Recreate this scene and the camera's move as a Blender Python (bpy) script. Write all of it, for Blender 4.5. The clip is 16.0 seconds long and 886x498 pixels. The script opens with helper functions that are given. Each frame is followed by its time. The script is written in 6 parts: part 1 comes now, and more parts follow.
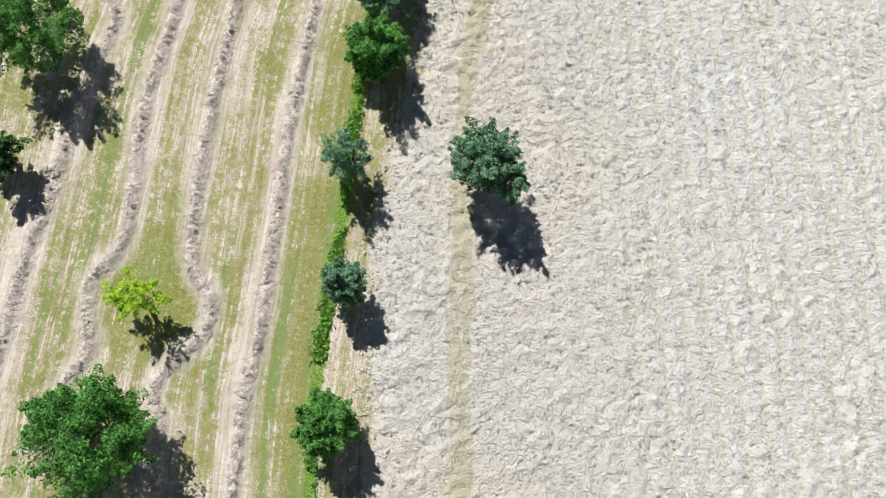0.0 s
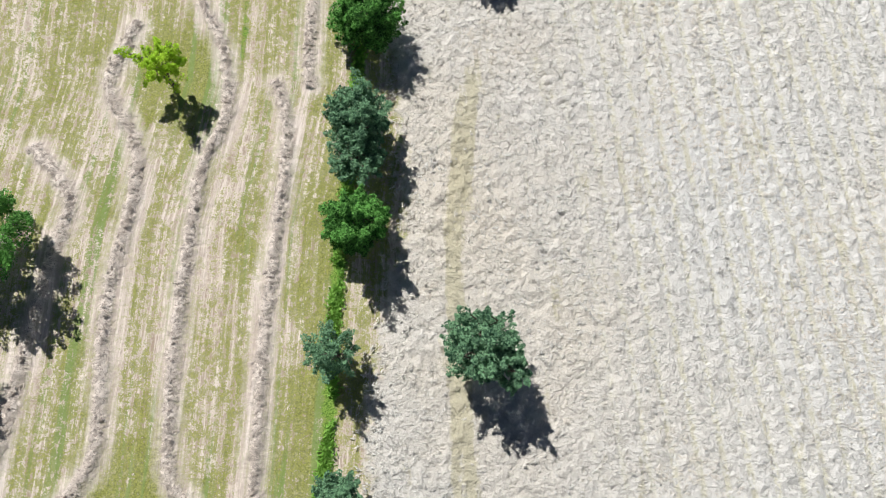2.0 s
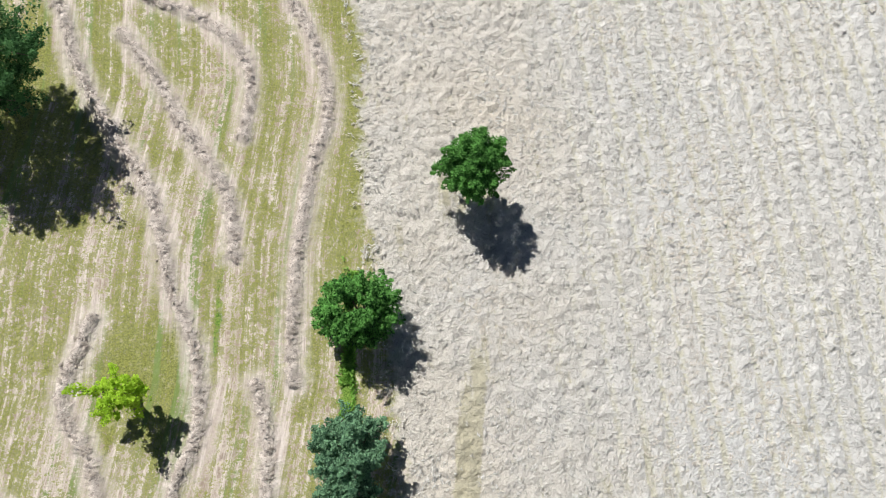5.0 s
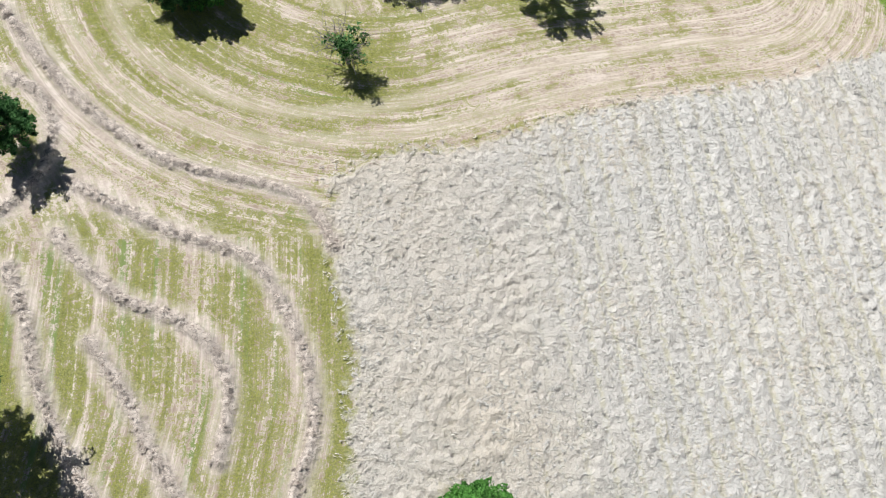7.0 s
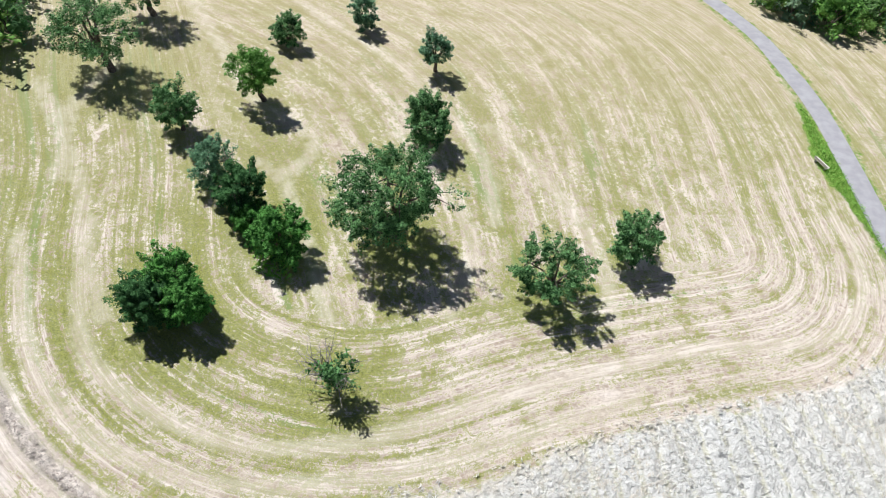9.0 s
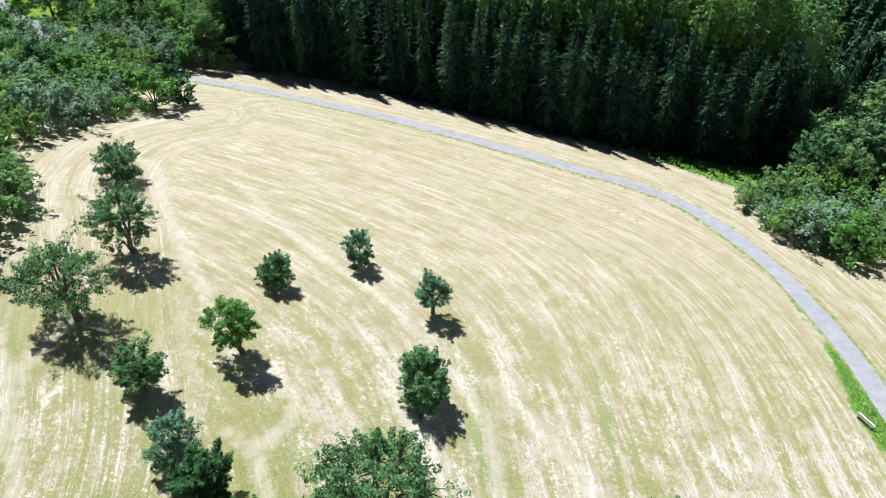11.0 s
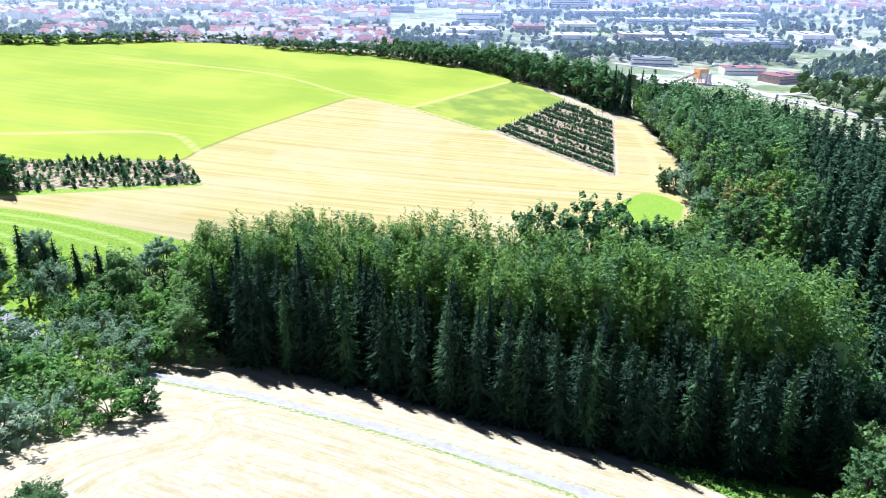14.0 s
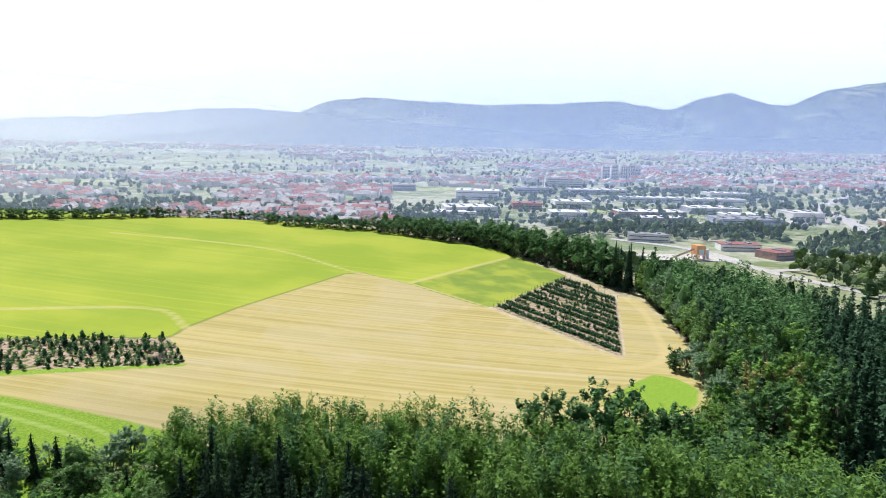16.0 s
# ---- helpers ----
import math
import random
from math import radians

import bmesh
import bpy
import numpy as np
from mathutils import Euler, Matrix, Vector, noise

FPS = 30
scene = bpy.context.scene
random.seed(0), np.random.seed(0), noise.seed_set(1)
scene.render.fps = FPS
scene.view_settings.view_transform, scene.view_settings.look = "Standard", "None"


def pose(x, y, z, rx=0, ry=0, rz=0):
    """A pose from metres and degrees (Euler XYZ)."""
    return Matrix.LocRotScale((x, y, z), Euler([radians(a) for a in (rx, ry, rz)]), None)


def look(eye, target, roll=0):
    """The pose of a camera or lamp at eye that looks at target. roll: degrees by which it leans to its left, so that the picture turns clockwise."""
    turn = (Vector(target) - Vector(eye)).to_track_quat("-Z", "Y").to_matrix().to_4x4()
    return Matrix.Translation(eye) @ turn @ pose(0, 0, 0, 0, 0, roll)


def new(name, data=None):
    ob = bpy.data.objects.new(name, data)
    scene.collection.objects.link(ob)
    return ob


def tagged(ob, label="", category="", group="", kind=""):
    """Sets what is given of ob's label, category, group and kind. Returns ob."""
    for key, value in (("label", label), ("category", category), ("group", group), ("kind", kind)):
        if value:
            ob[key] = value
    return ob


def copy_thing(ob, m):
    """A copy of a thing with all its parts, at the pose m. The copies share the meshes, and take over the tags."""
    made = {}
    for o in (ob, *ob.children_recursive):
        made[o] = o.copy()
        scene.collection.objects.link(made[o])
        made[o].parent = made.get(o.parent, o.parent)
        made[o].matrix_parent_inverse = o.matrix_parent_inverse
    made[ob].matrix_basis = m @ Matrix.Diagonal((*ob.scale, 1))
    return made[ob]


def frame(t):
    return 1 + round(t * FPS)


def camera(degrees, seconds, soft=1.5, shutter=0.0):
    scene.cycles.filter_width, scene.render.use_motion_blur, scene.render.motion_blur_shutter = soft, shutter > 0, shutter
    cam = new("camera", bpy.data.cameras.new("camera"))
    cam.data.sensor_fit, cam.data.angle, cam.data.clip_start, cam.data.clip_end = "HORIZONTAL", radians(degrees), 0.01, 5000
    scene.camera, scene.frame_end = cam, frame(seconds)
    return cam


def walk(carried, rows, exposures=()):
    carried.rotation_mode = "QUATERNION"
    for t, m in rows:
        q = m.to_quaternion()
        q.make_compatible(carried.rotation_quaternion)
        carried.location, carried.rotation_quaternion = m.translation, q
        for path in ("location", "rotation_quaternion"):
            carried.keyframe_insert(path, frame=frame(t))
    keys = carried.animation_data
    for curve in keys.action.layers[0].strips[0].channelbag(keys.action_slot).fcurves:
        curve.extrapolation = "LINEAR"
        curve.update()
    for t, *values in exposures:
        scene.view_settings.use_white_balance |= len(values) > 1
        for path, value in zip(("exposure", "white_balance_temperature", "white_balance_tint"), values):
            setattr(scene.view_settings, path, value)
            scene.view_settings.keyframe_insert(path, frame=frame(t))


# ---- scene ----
cam = camera(63.4, 16.0, soft=0.8)
EXPO = 0.28
METRES, EYE, TILT, LEAN, TURN = 108.0, 52.0, -73.0, 0.0, 0.0
ROWS = [
    (0.0, 0.0, 0.0, 0.0, 0.0, 0.0, -0.0),
    (0.5, -0.0013, 0.0078, 0.0255, -0.57, 0.03, 1.74),
    (1.0, -0.0018, 0.0166, 0.0546, -1.08, 0.06, 3.4),
    (1.5, -0.0014, 0.0264, 0.0863, -1.16, 0.14, 3.77),
    (2.0, -0.0004, 0.0372, 0.1208, -1.16, 0.15, 3.83),
    (2.5, 0.0011, 0.0485, 0.157, -1.17, 0.18, 3.89),
    (3.0, 0.0035, 0.06, 0.1945, -1.15, 0.23, 3.94),
    (5.5, 0.0184, 0.1209, 0.3905, -1.19, -3.22, 4.23),
    (6.0, 0.0219, 0.1334, 0.4314, -1.2, -1.66, 4.22),
    (6.5, 0.0254, 0.1453, 0.4711, -1.19, 0.44, 4.2),
    (7.0, 0.0287, 0.1565, 0.507, -1.18, 3.37, 4.17),
    (7.5, 0.0315, 0.1668, 0.5399, -1.2, 6.84, 4.13),
    (8.0, 0.035, 0.1765, 0.5713, -1.15, 10.26, 4.04),
    (8.5, 0.0378, 0.186, 0.6002, -1.17, 13.72, 3.98),
    (9.0, 0.0403, 0.1954, 0.6275, -1.21, 17.14, 3.9),
    (9.5, 0.0426, 0.2043, 0.6538, -1.24, 20.54, 3.83),
    (10.0, 0.0448, 0.2132, 0.679, -1.28, 23.92, 3.76),
    (12.5, 0.0565, 0.2531, 0.7946, -1.5, 40.74, 3.47),
    (13.0, 0.0585, 0.2607, 0.8171, -1.57, 44.15, 3.43),
    (13.5, 0.0603, 0.2682, 0.8396, -1.63, 47.59, 3.39),
    (14.0, 0.0624, 0.2755, 0.8616, -1.7, 51.02, 3.36),
    (14.5, 0.0646, 0.2828, 0.8837, -1.77, 54.45, 3.31),
    (15.0, 0.0668, 0.2899, 0.9056, -1.85, 57.84, 3.29),
    (15.5, 0.0688, 0.2972, 0.9274, -1.91, 61.21, 3.25),
    (16.0, 0.0709, 0.3048, 0.9491, -1.97, 64.57, 3.22),
]
walk(cam, [(t, pose(0, 0, EYE, TILT, LEAN, TURN) @ pose(METRES * x, METRES * y, METRES * z, 90 + pitch, roll, yaw)) for t, x, y, z, yaw, pitch, roll in ROWS],
     [(0.0, EXPO - 0.13, 6500, 10), (3.0, EXPO - 0.18, 6500, 10), (6.5, EXPO - 0.23, 6500, 10), (8.5, EXPO - 0.11, 6350, 10), (10.0, EXPO + 0.12, 5950, 9), (12.5, EXPO + 0.43, 5950, 12), (14.0, EXPO + 0.70, 5550, 17), (15.0, EXPO + 0.70, 5550, 18), (16.0, EXPO + 0.10, 6400, 12)])

# ---- light ----
SUN_AZ, SUN_EL = -27.0, 54.0          # degrees, clockwise from +y; above the horizon
world = bpy.data.worlds.new("sky")
scene.world = world
world.use_nodes = True
wn = world.node_tree
sky = wn.nodes.new("ShaderNodeTexSky")
sky.sky_type, sky.sun_disc = "NISHITA", False
sky.sun_elevation, sky.sun_rotation = radians(SUN_EL), radians(SUN_AZ)
sky.air_density, sky.dust_density, sky.ozone_density = 0.28, 0.05, 1.0
wn.links.new(sky.outputs[0], wn.nodes["Background"].inputs[0])
wn.nodes["Background"].inputs[1].default_value = 0.05
# summer haze: a white band all round the horizon that thins out upwards
height = wn.nodes.new("ShaderNodeSeparateXYZ")
wn.links.new(wn.nodes.new("ShaderNodeTexCoord").outputs["Generated"], height.inputs[0])
thin = wn.nodes.new("ShaderNodeMapRange")
thin.interpolation_type = "SMOOTHERSTEP"
wn.links.new(height.outputs["Z"], thin.inputs[0])
for k, q in enumerate((0.187, 0.215, 0.95, 0.0)):
    thin.inputs[k + 1].default_value = q
haze = wn.nodes.new("ShaderNodeBackground")
haze.inputs[0].default_value = (0.97, 0.985, 1.0, 1.0)
wn.links.new(thin.outputs[0], haze.inputs[1])
both_skies = wn.nodes.new("ShaderNodeAddShader")
wn.links.new(wn.nodes["Background"].outputs[0], both_skies.inputs[0])
wn.links.new(haze.outputs[0], both_skies.inputs[1])
wn.links.new(both_skies.outputs[0], wn.nodes["World Output"].inputs["Surface"])
sun = new("sun", bpy.data.lights.new("sun", "SUN"))
sun.data.energy, sun.data.angle, sun.data.color = 5.0, radians(0.53), (1.0, 0.975, 0.94)
sa, se = radians(SUN_AZ), radians(SUN_EL)
sun.matrix_world = look((0, 0, 200), (-math.sin(sa) * math.cos(se), -math.cos(sa) * math.cos(se), 200 - math.sin(se)))



# ---- the lie of the land ----
def sstep(a, b, v):
    q = np.clip((v - a) / (b - a), 0, 1)
    return q * q * (3 - 2 * q)


def land(x, y):
    """Height of the ground: a slope that falls to the right and to the road, a wooded dip, fields beyond, then the valley."""
    x, y = np.asarray(x, float), np.asarray(y, float)
    u, v = np.clip(x, -110, 130) / 50, (np.clip(y, -60, 215) - 90) / 100
    near = 0.39 - 6.87 * u - 3.77 * v - 1.65 * u * v - 9.06 * v * v - 2.72 * v ** 3 - 0.13 * u * u + 0.62 * u * v * v
    xf = np.clip(x, -320, 120)
    far = -6 - 0.07 * xf + 0.045 * (np.clip(y, 230, 540) - 320) - 0.000072 * np.clip(-xf - 60, 0, 300) ** 2
    h = near + (far - near) * sstep(203, 268, y)
    plain = -27 + 8 * sstep(900, 1700, y) + 58 * sstep(1700, 3500, y)
    crest = 505 - 0.9 * np.clip(x - 20, 0, 120) - 0.15 * np.clip(-x, 0, 300)
    h = h + (plain - h) * sstep(crest, crest + 170, y)
    return h + (plain - h) * sstep(110, 240, x) * sstep(120, 220, y)


TABLE = np.random.default_rng(3).random((256, 256))


def vnoise(x, y, k=0):
    """Smooth value noise, 0 to 1, one cell a unit."""
    x, y = np.asarray(x, float) + 37.7 * k, np.asarray(y, float) + 91.3 * k
    xi, yi = np.floor(x).astype(int), np.floor(y).astype(int)
    fx, fy = x - xi, y - yi
    fx, fy = fx * fx * (3 - 2 * fx), fy * fy * (3 - 2 * fy)
    a, b = TABLE[xi % 256, yi % 256], TABLE[(xi + 1) % 256, yi % 256]
    c, d = TABLE[xi % 256, (yi + 1) % 256], TABLE[(xi + 1) % 256, (yi + 1) % 256]
    return (a + (b - a) * fx) * (1 - fy) + (c + (d - c) * fx) * fy


def smooth_line(points, step=1.0):
    """A Catmull-Rom line through a few plan points."""
    p = np.array(points, float)
    p = np.vstack([2 * p[0] - p[1], p, 2 * p[-1] - p[-2]])
    out = []
    for i in range(1, len(p) - 2):
        n = max(2, int(np.linalg.norm(p[i + 1] - p[i]) / step))
        s = np.linspace(0, 1, n, endpoint=False)[:, None]
        a, b, c, d = p[i - 1], p[i], p[i + 1], p[i + 2]
        out.append(0.5 * (2 * b + (c - a) * s + (2 * a - 5 * b + 4 * c - d) * s ** 2 + (3 * b - a - 3 * c + d) * s ** 3))
    return np.vstack(out + [p[-2:-1]])


def line_dist(x, y, line):
    """Distance from each point to a line."""
    best = np.full(x.shape, 1e9)
    for (ax, ay), (bx, by) in zip(line[:-1], line[1:]):
        dx, dy = bx - ax, by - ay
        s = np.clip(((x - ax) * dx + (y - ay) * dy) / (dx * dx + dy * dy + 1e-9), 0, 1)
        best = np.minimum(best, (x - ax - s * dx) ** 2 + (y - ay - s * dy) ** 2)
    return np.sqrt(best)


def inside(x, y, poly):
    hit = np.zeros(x.shape, bool)
    for (ax, ay), (bx, by) in zip(poly, np.roll(poly, -1, 0)):
        hit ^= ((ay > y) != (by > y)) & (x < (bx - ax) * (y - ay) / (by - ay + 1e-12) + ax)
    return hit


def area_dist(x, y, poly):
    """Signed distance to the edge of an area, positive inside it."""
    poly = np.array(poly, float)
    d = line_dist(x, y, np.vstack([poly, poly[:1]]))
    return np.where(inside(x, y, poly), d, -d)


# ---- plan ----
ROAD = smooth_line([(96, -160), (72, -40), (60, 40), (55.5, 80), (53.2, 98), (52.9, 110), (53.6, 120), (54.3, 130), (53.9, 138.7), (52.3, 149.8), (45.3, 164.8),
                    (29, 175), (6, 188), (-14.3, 197), (-33.8, 203.6), (-50, 212), (-66, 222), (-90, 240)])
HAY = [(-6.5, -40), (-5.6, 5), (-5.6, 15.7), (-3.4, 26.5), (-1.6, 33.6), (-1.8, 43), (-3.2, 55.4), (-3.2, 63.2), (-2.4, 68), (-3.9, 75), (-4.2, 83),
       (1.4, 85.1), (7.3, 85.6), (15.7, 88.6), (26.4, 91), (36.5, 92.3), (43, 94.5), (49, 96.5), (52, 92), (56, 60), (66, -40)]
WINDROWS = [smooth_line(w, 0.7) for w in (
    [(-14.9, -14), (-14.6, -4), (-14.1, 5.2), (-13.5, 8.2), (-12.8, 15.2), (-12.2, 23.6), (-11.2, 31.3), (-10.6, 36.1), (-10.4, 40.7), (-11.1, 43.6)],
    [(-8.5, 43.6), (-8.6, 46.2), (-7.9, 53.2), (-6.6, 59.8), (-5.5, 62.8), (-5.4, 65.6), (-6.2, 69.5), (-7.9, 73.3), (-9.1, 75.4), (-11.1, 76.9), (-15.4, 78.4), (-19.1, 80.4), (-22.9, 82.7)],
    [(-19.9, -12), (-19.7, 1.5), (-20.4, 5.3), (-18.9, 7.7), (-17.2, 9.4), (-16.9, 11.8), (-17.9, 13.4), (-18.6, 15.4), (-18.3, 23.7), (-17.2, 32.7), (-16.5, 37.1), (-15, 40.5),
     (-14.8, 43.7), (-15.4, 47.5), (-16.7, 50.6), (-17.3, 54.2), (-18.3, 58.2), (-20.7, 62.1), (-23.4, 67.8), (-24.5, 71.8), (-26.3, 76)],
    [(-27, 3), (-26.3, 6), (-25.1, 7.8), (-25.5, 12.6), (-23.4, 16.4), (-23.1, 24.8), (-22.6, 29.1), (-21.6, 33.7), (-21.4, 38.5), (-23.3, 42.5), (-23.5, 44.4), (-22.9, 45.8), (-21.8, 48.7)],
    [(-31.5, 5), (-30.7, 9.5), (-30.1, 14.4), (-28.9, 19.5), (-28, 24.5), (-26.6, 30.9), (-25.9, 34.7), (-28.4, 38.4)],
    [(-11.6, 61.8), (-11.2, 64.4), (-11.1, 66.8), (-12.3, 69.6), (-14.9, 71.8), (-17.8, 73), (-20.2, 74.8), (-23.3, 78.4)],
    [(-12.4, 52.7), (-12.6, 56.7), (-13.8, 59.3), (-16.1, 63.2), (-17.9, 66.8), (-20.3, 70.4)],
    [(-3.8, 77), (-5.2, 80), (-7.3, 81.7), (-11.4, 82.9), (-15.9, 84.3), (-19.7, 86.8), (-24, 90.9), (-29.7, 98.6)],
    [(-27.5, 80), (-24.8, 83.6), (-24.6, 87.3), (-25.9, 90.4), (-28.1, 91.9)])]
LANES = [smooth_line(w, 1.5) for w in (
    [(-26.6, 114.1), (-27.7, 123.7), (-25.5, 132), (-30, 140.3), (-34.7, 148.2), (-37.4, 160.4), (-34.5, 171), (-27.7, 180.5)],
    [(-6.6, 116), (-5, 120.4), (-12, 127.5), (-15.6, 135.4), (-19.9, 144.5), (-24, 153), (-27, 161), (-33, 163), (-33.5, 154), (-30, 151)],
    [(12.1, 110.3), (11.6, 119.8), (3.7, 134.3), (-5.4, 143.4), (-15.8, 157.9)],
    [(-20, 99.5), (-22.8, 106.3), (-24.9, 114.1), (-29.3, 122.7), (-31.8, 127.3)],
    [(-2.9, 99.7), (-7.1, 113.9), (-10, 117)],
    [(-22.9, 109.2), (-22, 101.5), (-20.4, 96.2), (-16.2, 92.4), (-9.6, 89.3), (-0.7, 89), (11.4, 92.7), (27.7, 96.5), (39.3, 97.4), (45.4, 101.1), (48.2, 107.2), (47.8, 112.9)],
    [(-28.3, 107.6), (-26, 100.8), (-23.7, 95), (-18.9, 89.8), (-11.6, 86.7), (-3, 86.1), (6.1, 87.7), (21.4, 92.1)],
    [(7, 100), (9.5, 106), (8.5, 113), (3, 122)], [(21, 99), (21.5, 106), (19, 114), (13, 124)])]
FIELD_ARC = smooth_line([(-24, 182), (-34, 170), (-36, 156), (-31, 142), (-27, 128), (-23.5, 117), (-22, 106), (-19.5, 98), (-14, 92), (-6, 88.5), (3, 88), (15, 91.5), (28, 94), (40, 97), (46, 104), (47, 114), (48, 126), (46.5, 141), (39, 155), (24, 167), (4, 179), (-16, 188)], 2)
STUBBLE = [(-110, 262), (-74, 257.5), (-48, 251.5), (-38, 247), (0, 238), (46, 246), (66, 258), (90, 276), (95, 300), (103, 332), (107, 386), (97, 386), (76, 309), (61, 326), (40, 356.5), (14, 382.5), (-6, 397.5), (-12.8, 393),
           (-42.7, 335), (-52, 312), (-54, 302), (-44, 283), (-82, 270.5)]
TREE_NURSERY = [(-115, 286), (-93, 292.5), (-54, 301.5), (-44.5, 283.5), (-82, 271.2), (-110, 264)]
PLANTATION = [(42.5, 357.5), (83, 418), (96, 384), (75.5, 310.5)]
CROP = [(-300, 300), (-115, 290), (-93, 293), (-53.8, 302), (-52, 312), (-42.7, 335), (-12.8, 393), (-6.2, 397.5), (14.2, 382.5), (40, 356.5), (84, 420), (60, 475), (0, 505), (-100, 515), (-300, 480)]
OATS = [(14.2, 385), (65, 456), (84, 420), (42, 357)]
TRACKS = [smooth_line(w, 4) for w in ([(66, 300), (80, 304), (90, 316), (96, 340), (101, 368), (100, 388)], [(-122, 443), (-51, 431.7), (-10.9, 399), (14, 383), (40, 357), (61, 326), (74, 308)], [(14.3, 387), (64.8, 455.9)], [(-150, 308), (-106, 318), (-67, 328), (-51, 310)])]
WOOD = [(-33, 219), (2, 211), (22, 199), (42, 190), (60, 186), (78, 178), (100, 160), (130, 150), (220, 160), (230, 340), (160, 400), (110, 400), (108, 380), (105, 335), (98, 302), (90, 278), (62, 256), (40, 240), (-38, 238)]
LUSH = [(-130, 235), (-60, 230), (-36, 244), (-36, 249.5), (-48, 253), (-74, 259), (-110, 264), (-130, 267)]


# ---- materials ----
class Nodes:
    """A short hand for one node tree."""

    def __init__(self, name):
        self.mat = bpy.data.materials.new(name)
        self.mat.use_nodes = True
        self.t = self.mat.node_tree
        self.bsdf = self.t.nodes["Principled BSDF"]

    def put(self, socket, value):
        if isinstance(value, bpy.types.NodeSocket):
            self.t.links.new(value, socket)
        else:
            socket.default_value = (*value, 1.0) if isinstance(value, tuple) and len(value) == 3 and socket.type == "RGBA" else value

    def op(self, kind, a, b=0.0, c=0.0):
        n = self.t.nodes.new("ShaderNodeMath")
        n.operation = kind
        for s, v in zip(n.inputs, (a, b, c)):
            self.put(s, v)
        return n.outputs[0]

    def attr(self, name):
        n = self.t.nodes.new("ShaderNodeAttribute")
        n.attribute_name = name
        return n.outputs["Fac"]

    def place(self):
        return self.t.nodes.new("ShaderNodeNewGeometry").outputs["Position"]

    def island(self):
        return self.t.nodes.new("ShaderNodeNewGeometry").outputs["Random Per Island"]

    def chance(self):
        return self.t.nodes.new("ShaderNodeObjectInfo").outputs["Random"]

    def vec(self, x, y, z=0.0):
        n = self.t.nodes.new("ShaderNodeCombineXYZ")
        for s, v in zip(n.inputs, (x, y, z)):
            self.put(s, v)
        return n.outputs[0]

    def split(self, v):
        n = self.t.nodes.new("ShaderNodeSeparateXYZ")
        self.put(n.inputs[0], v)
        return n.outputs

    def stretch(self, v, scale):
        n = self.t.nodes.new("ShaderNodeMapping")
        self.put(n.inputs["Vector"], v)
        n.inputs["Scale"].default_value = scale
        return n.outputs[0]

    def noise(self, v, scale, detail=3.0, rough=0.55, twist=0.0):
        n = self.t.nodes.new("ShaderNodeTexNoise")
        self.put(n.inputs["Vector"], v)
        n.inputs["Scale"].default_value, n.inputs["Detail"].default_value = scale, detail
        n.inputs["Roughness"].default_value, n.inputs["Distortion"].default_value = rough, twist
        return n.outputs["Fac"]

    def cells(self, v, scale):
        n = self.t.nodes.new("ShaderNodeTexVoronoi")
        self.put(n.inputs["Vector"], v)
        n.inputs["Scale"].default_value = scale
        return n.outputs["Distance"]

    def span(self, v, a, b, lo=0.0, hi=1.0):
        n = self.t.nodes.new("ShaderNodeMapRange")
        n.interpolation_type = "SMOOTHSTEP"
        for s, q in zip(n.inputs, (v, a, b, lo, hi)):
            self.put(s, q)
        return n.outputs[0]

    def mix(self, f, a, b):
        n = self.t.nodes.new("ShaderNodeMix")
        n.data_type = "RGBA"
        self.put(n.inputs["Factor"], f)
        self.put(n.inputs[6], a)
        self.put(n.inputs[7], b)
        return n.outputs[2]

    def bump(self, height, strength=0.5, distance=0.1):
        n = self.t.nodes.new("ShaderNodeBump")
        n.inputs["Strength"].default_value, n.inputs["Distance"].default_value = strength, distance
        self.put(n.inputs["Height"], height)
        self.put(self.bsdf.inputs["Normal"], n.outputs[0])

    def done(self, colour, rough=0.9, spec=0.2, metal=0.0):
        self.put(self.bsdf.inputs["Base Color"], colour)
        self.put(self.bsdf.inputs["Roughness"], rough)
        self.put(self.bsdf.inputs["Specular IOR Level"], spec)
        self.put(self.bsdf.inputs["Metallic"], metal)
        return self.mat


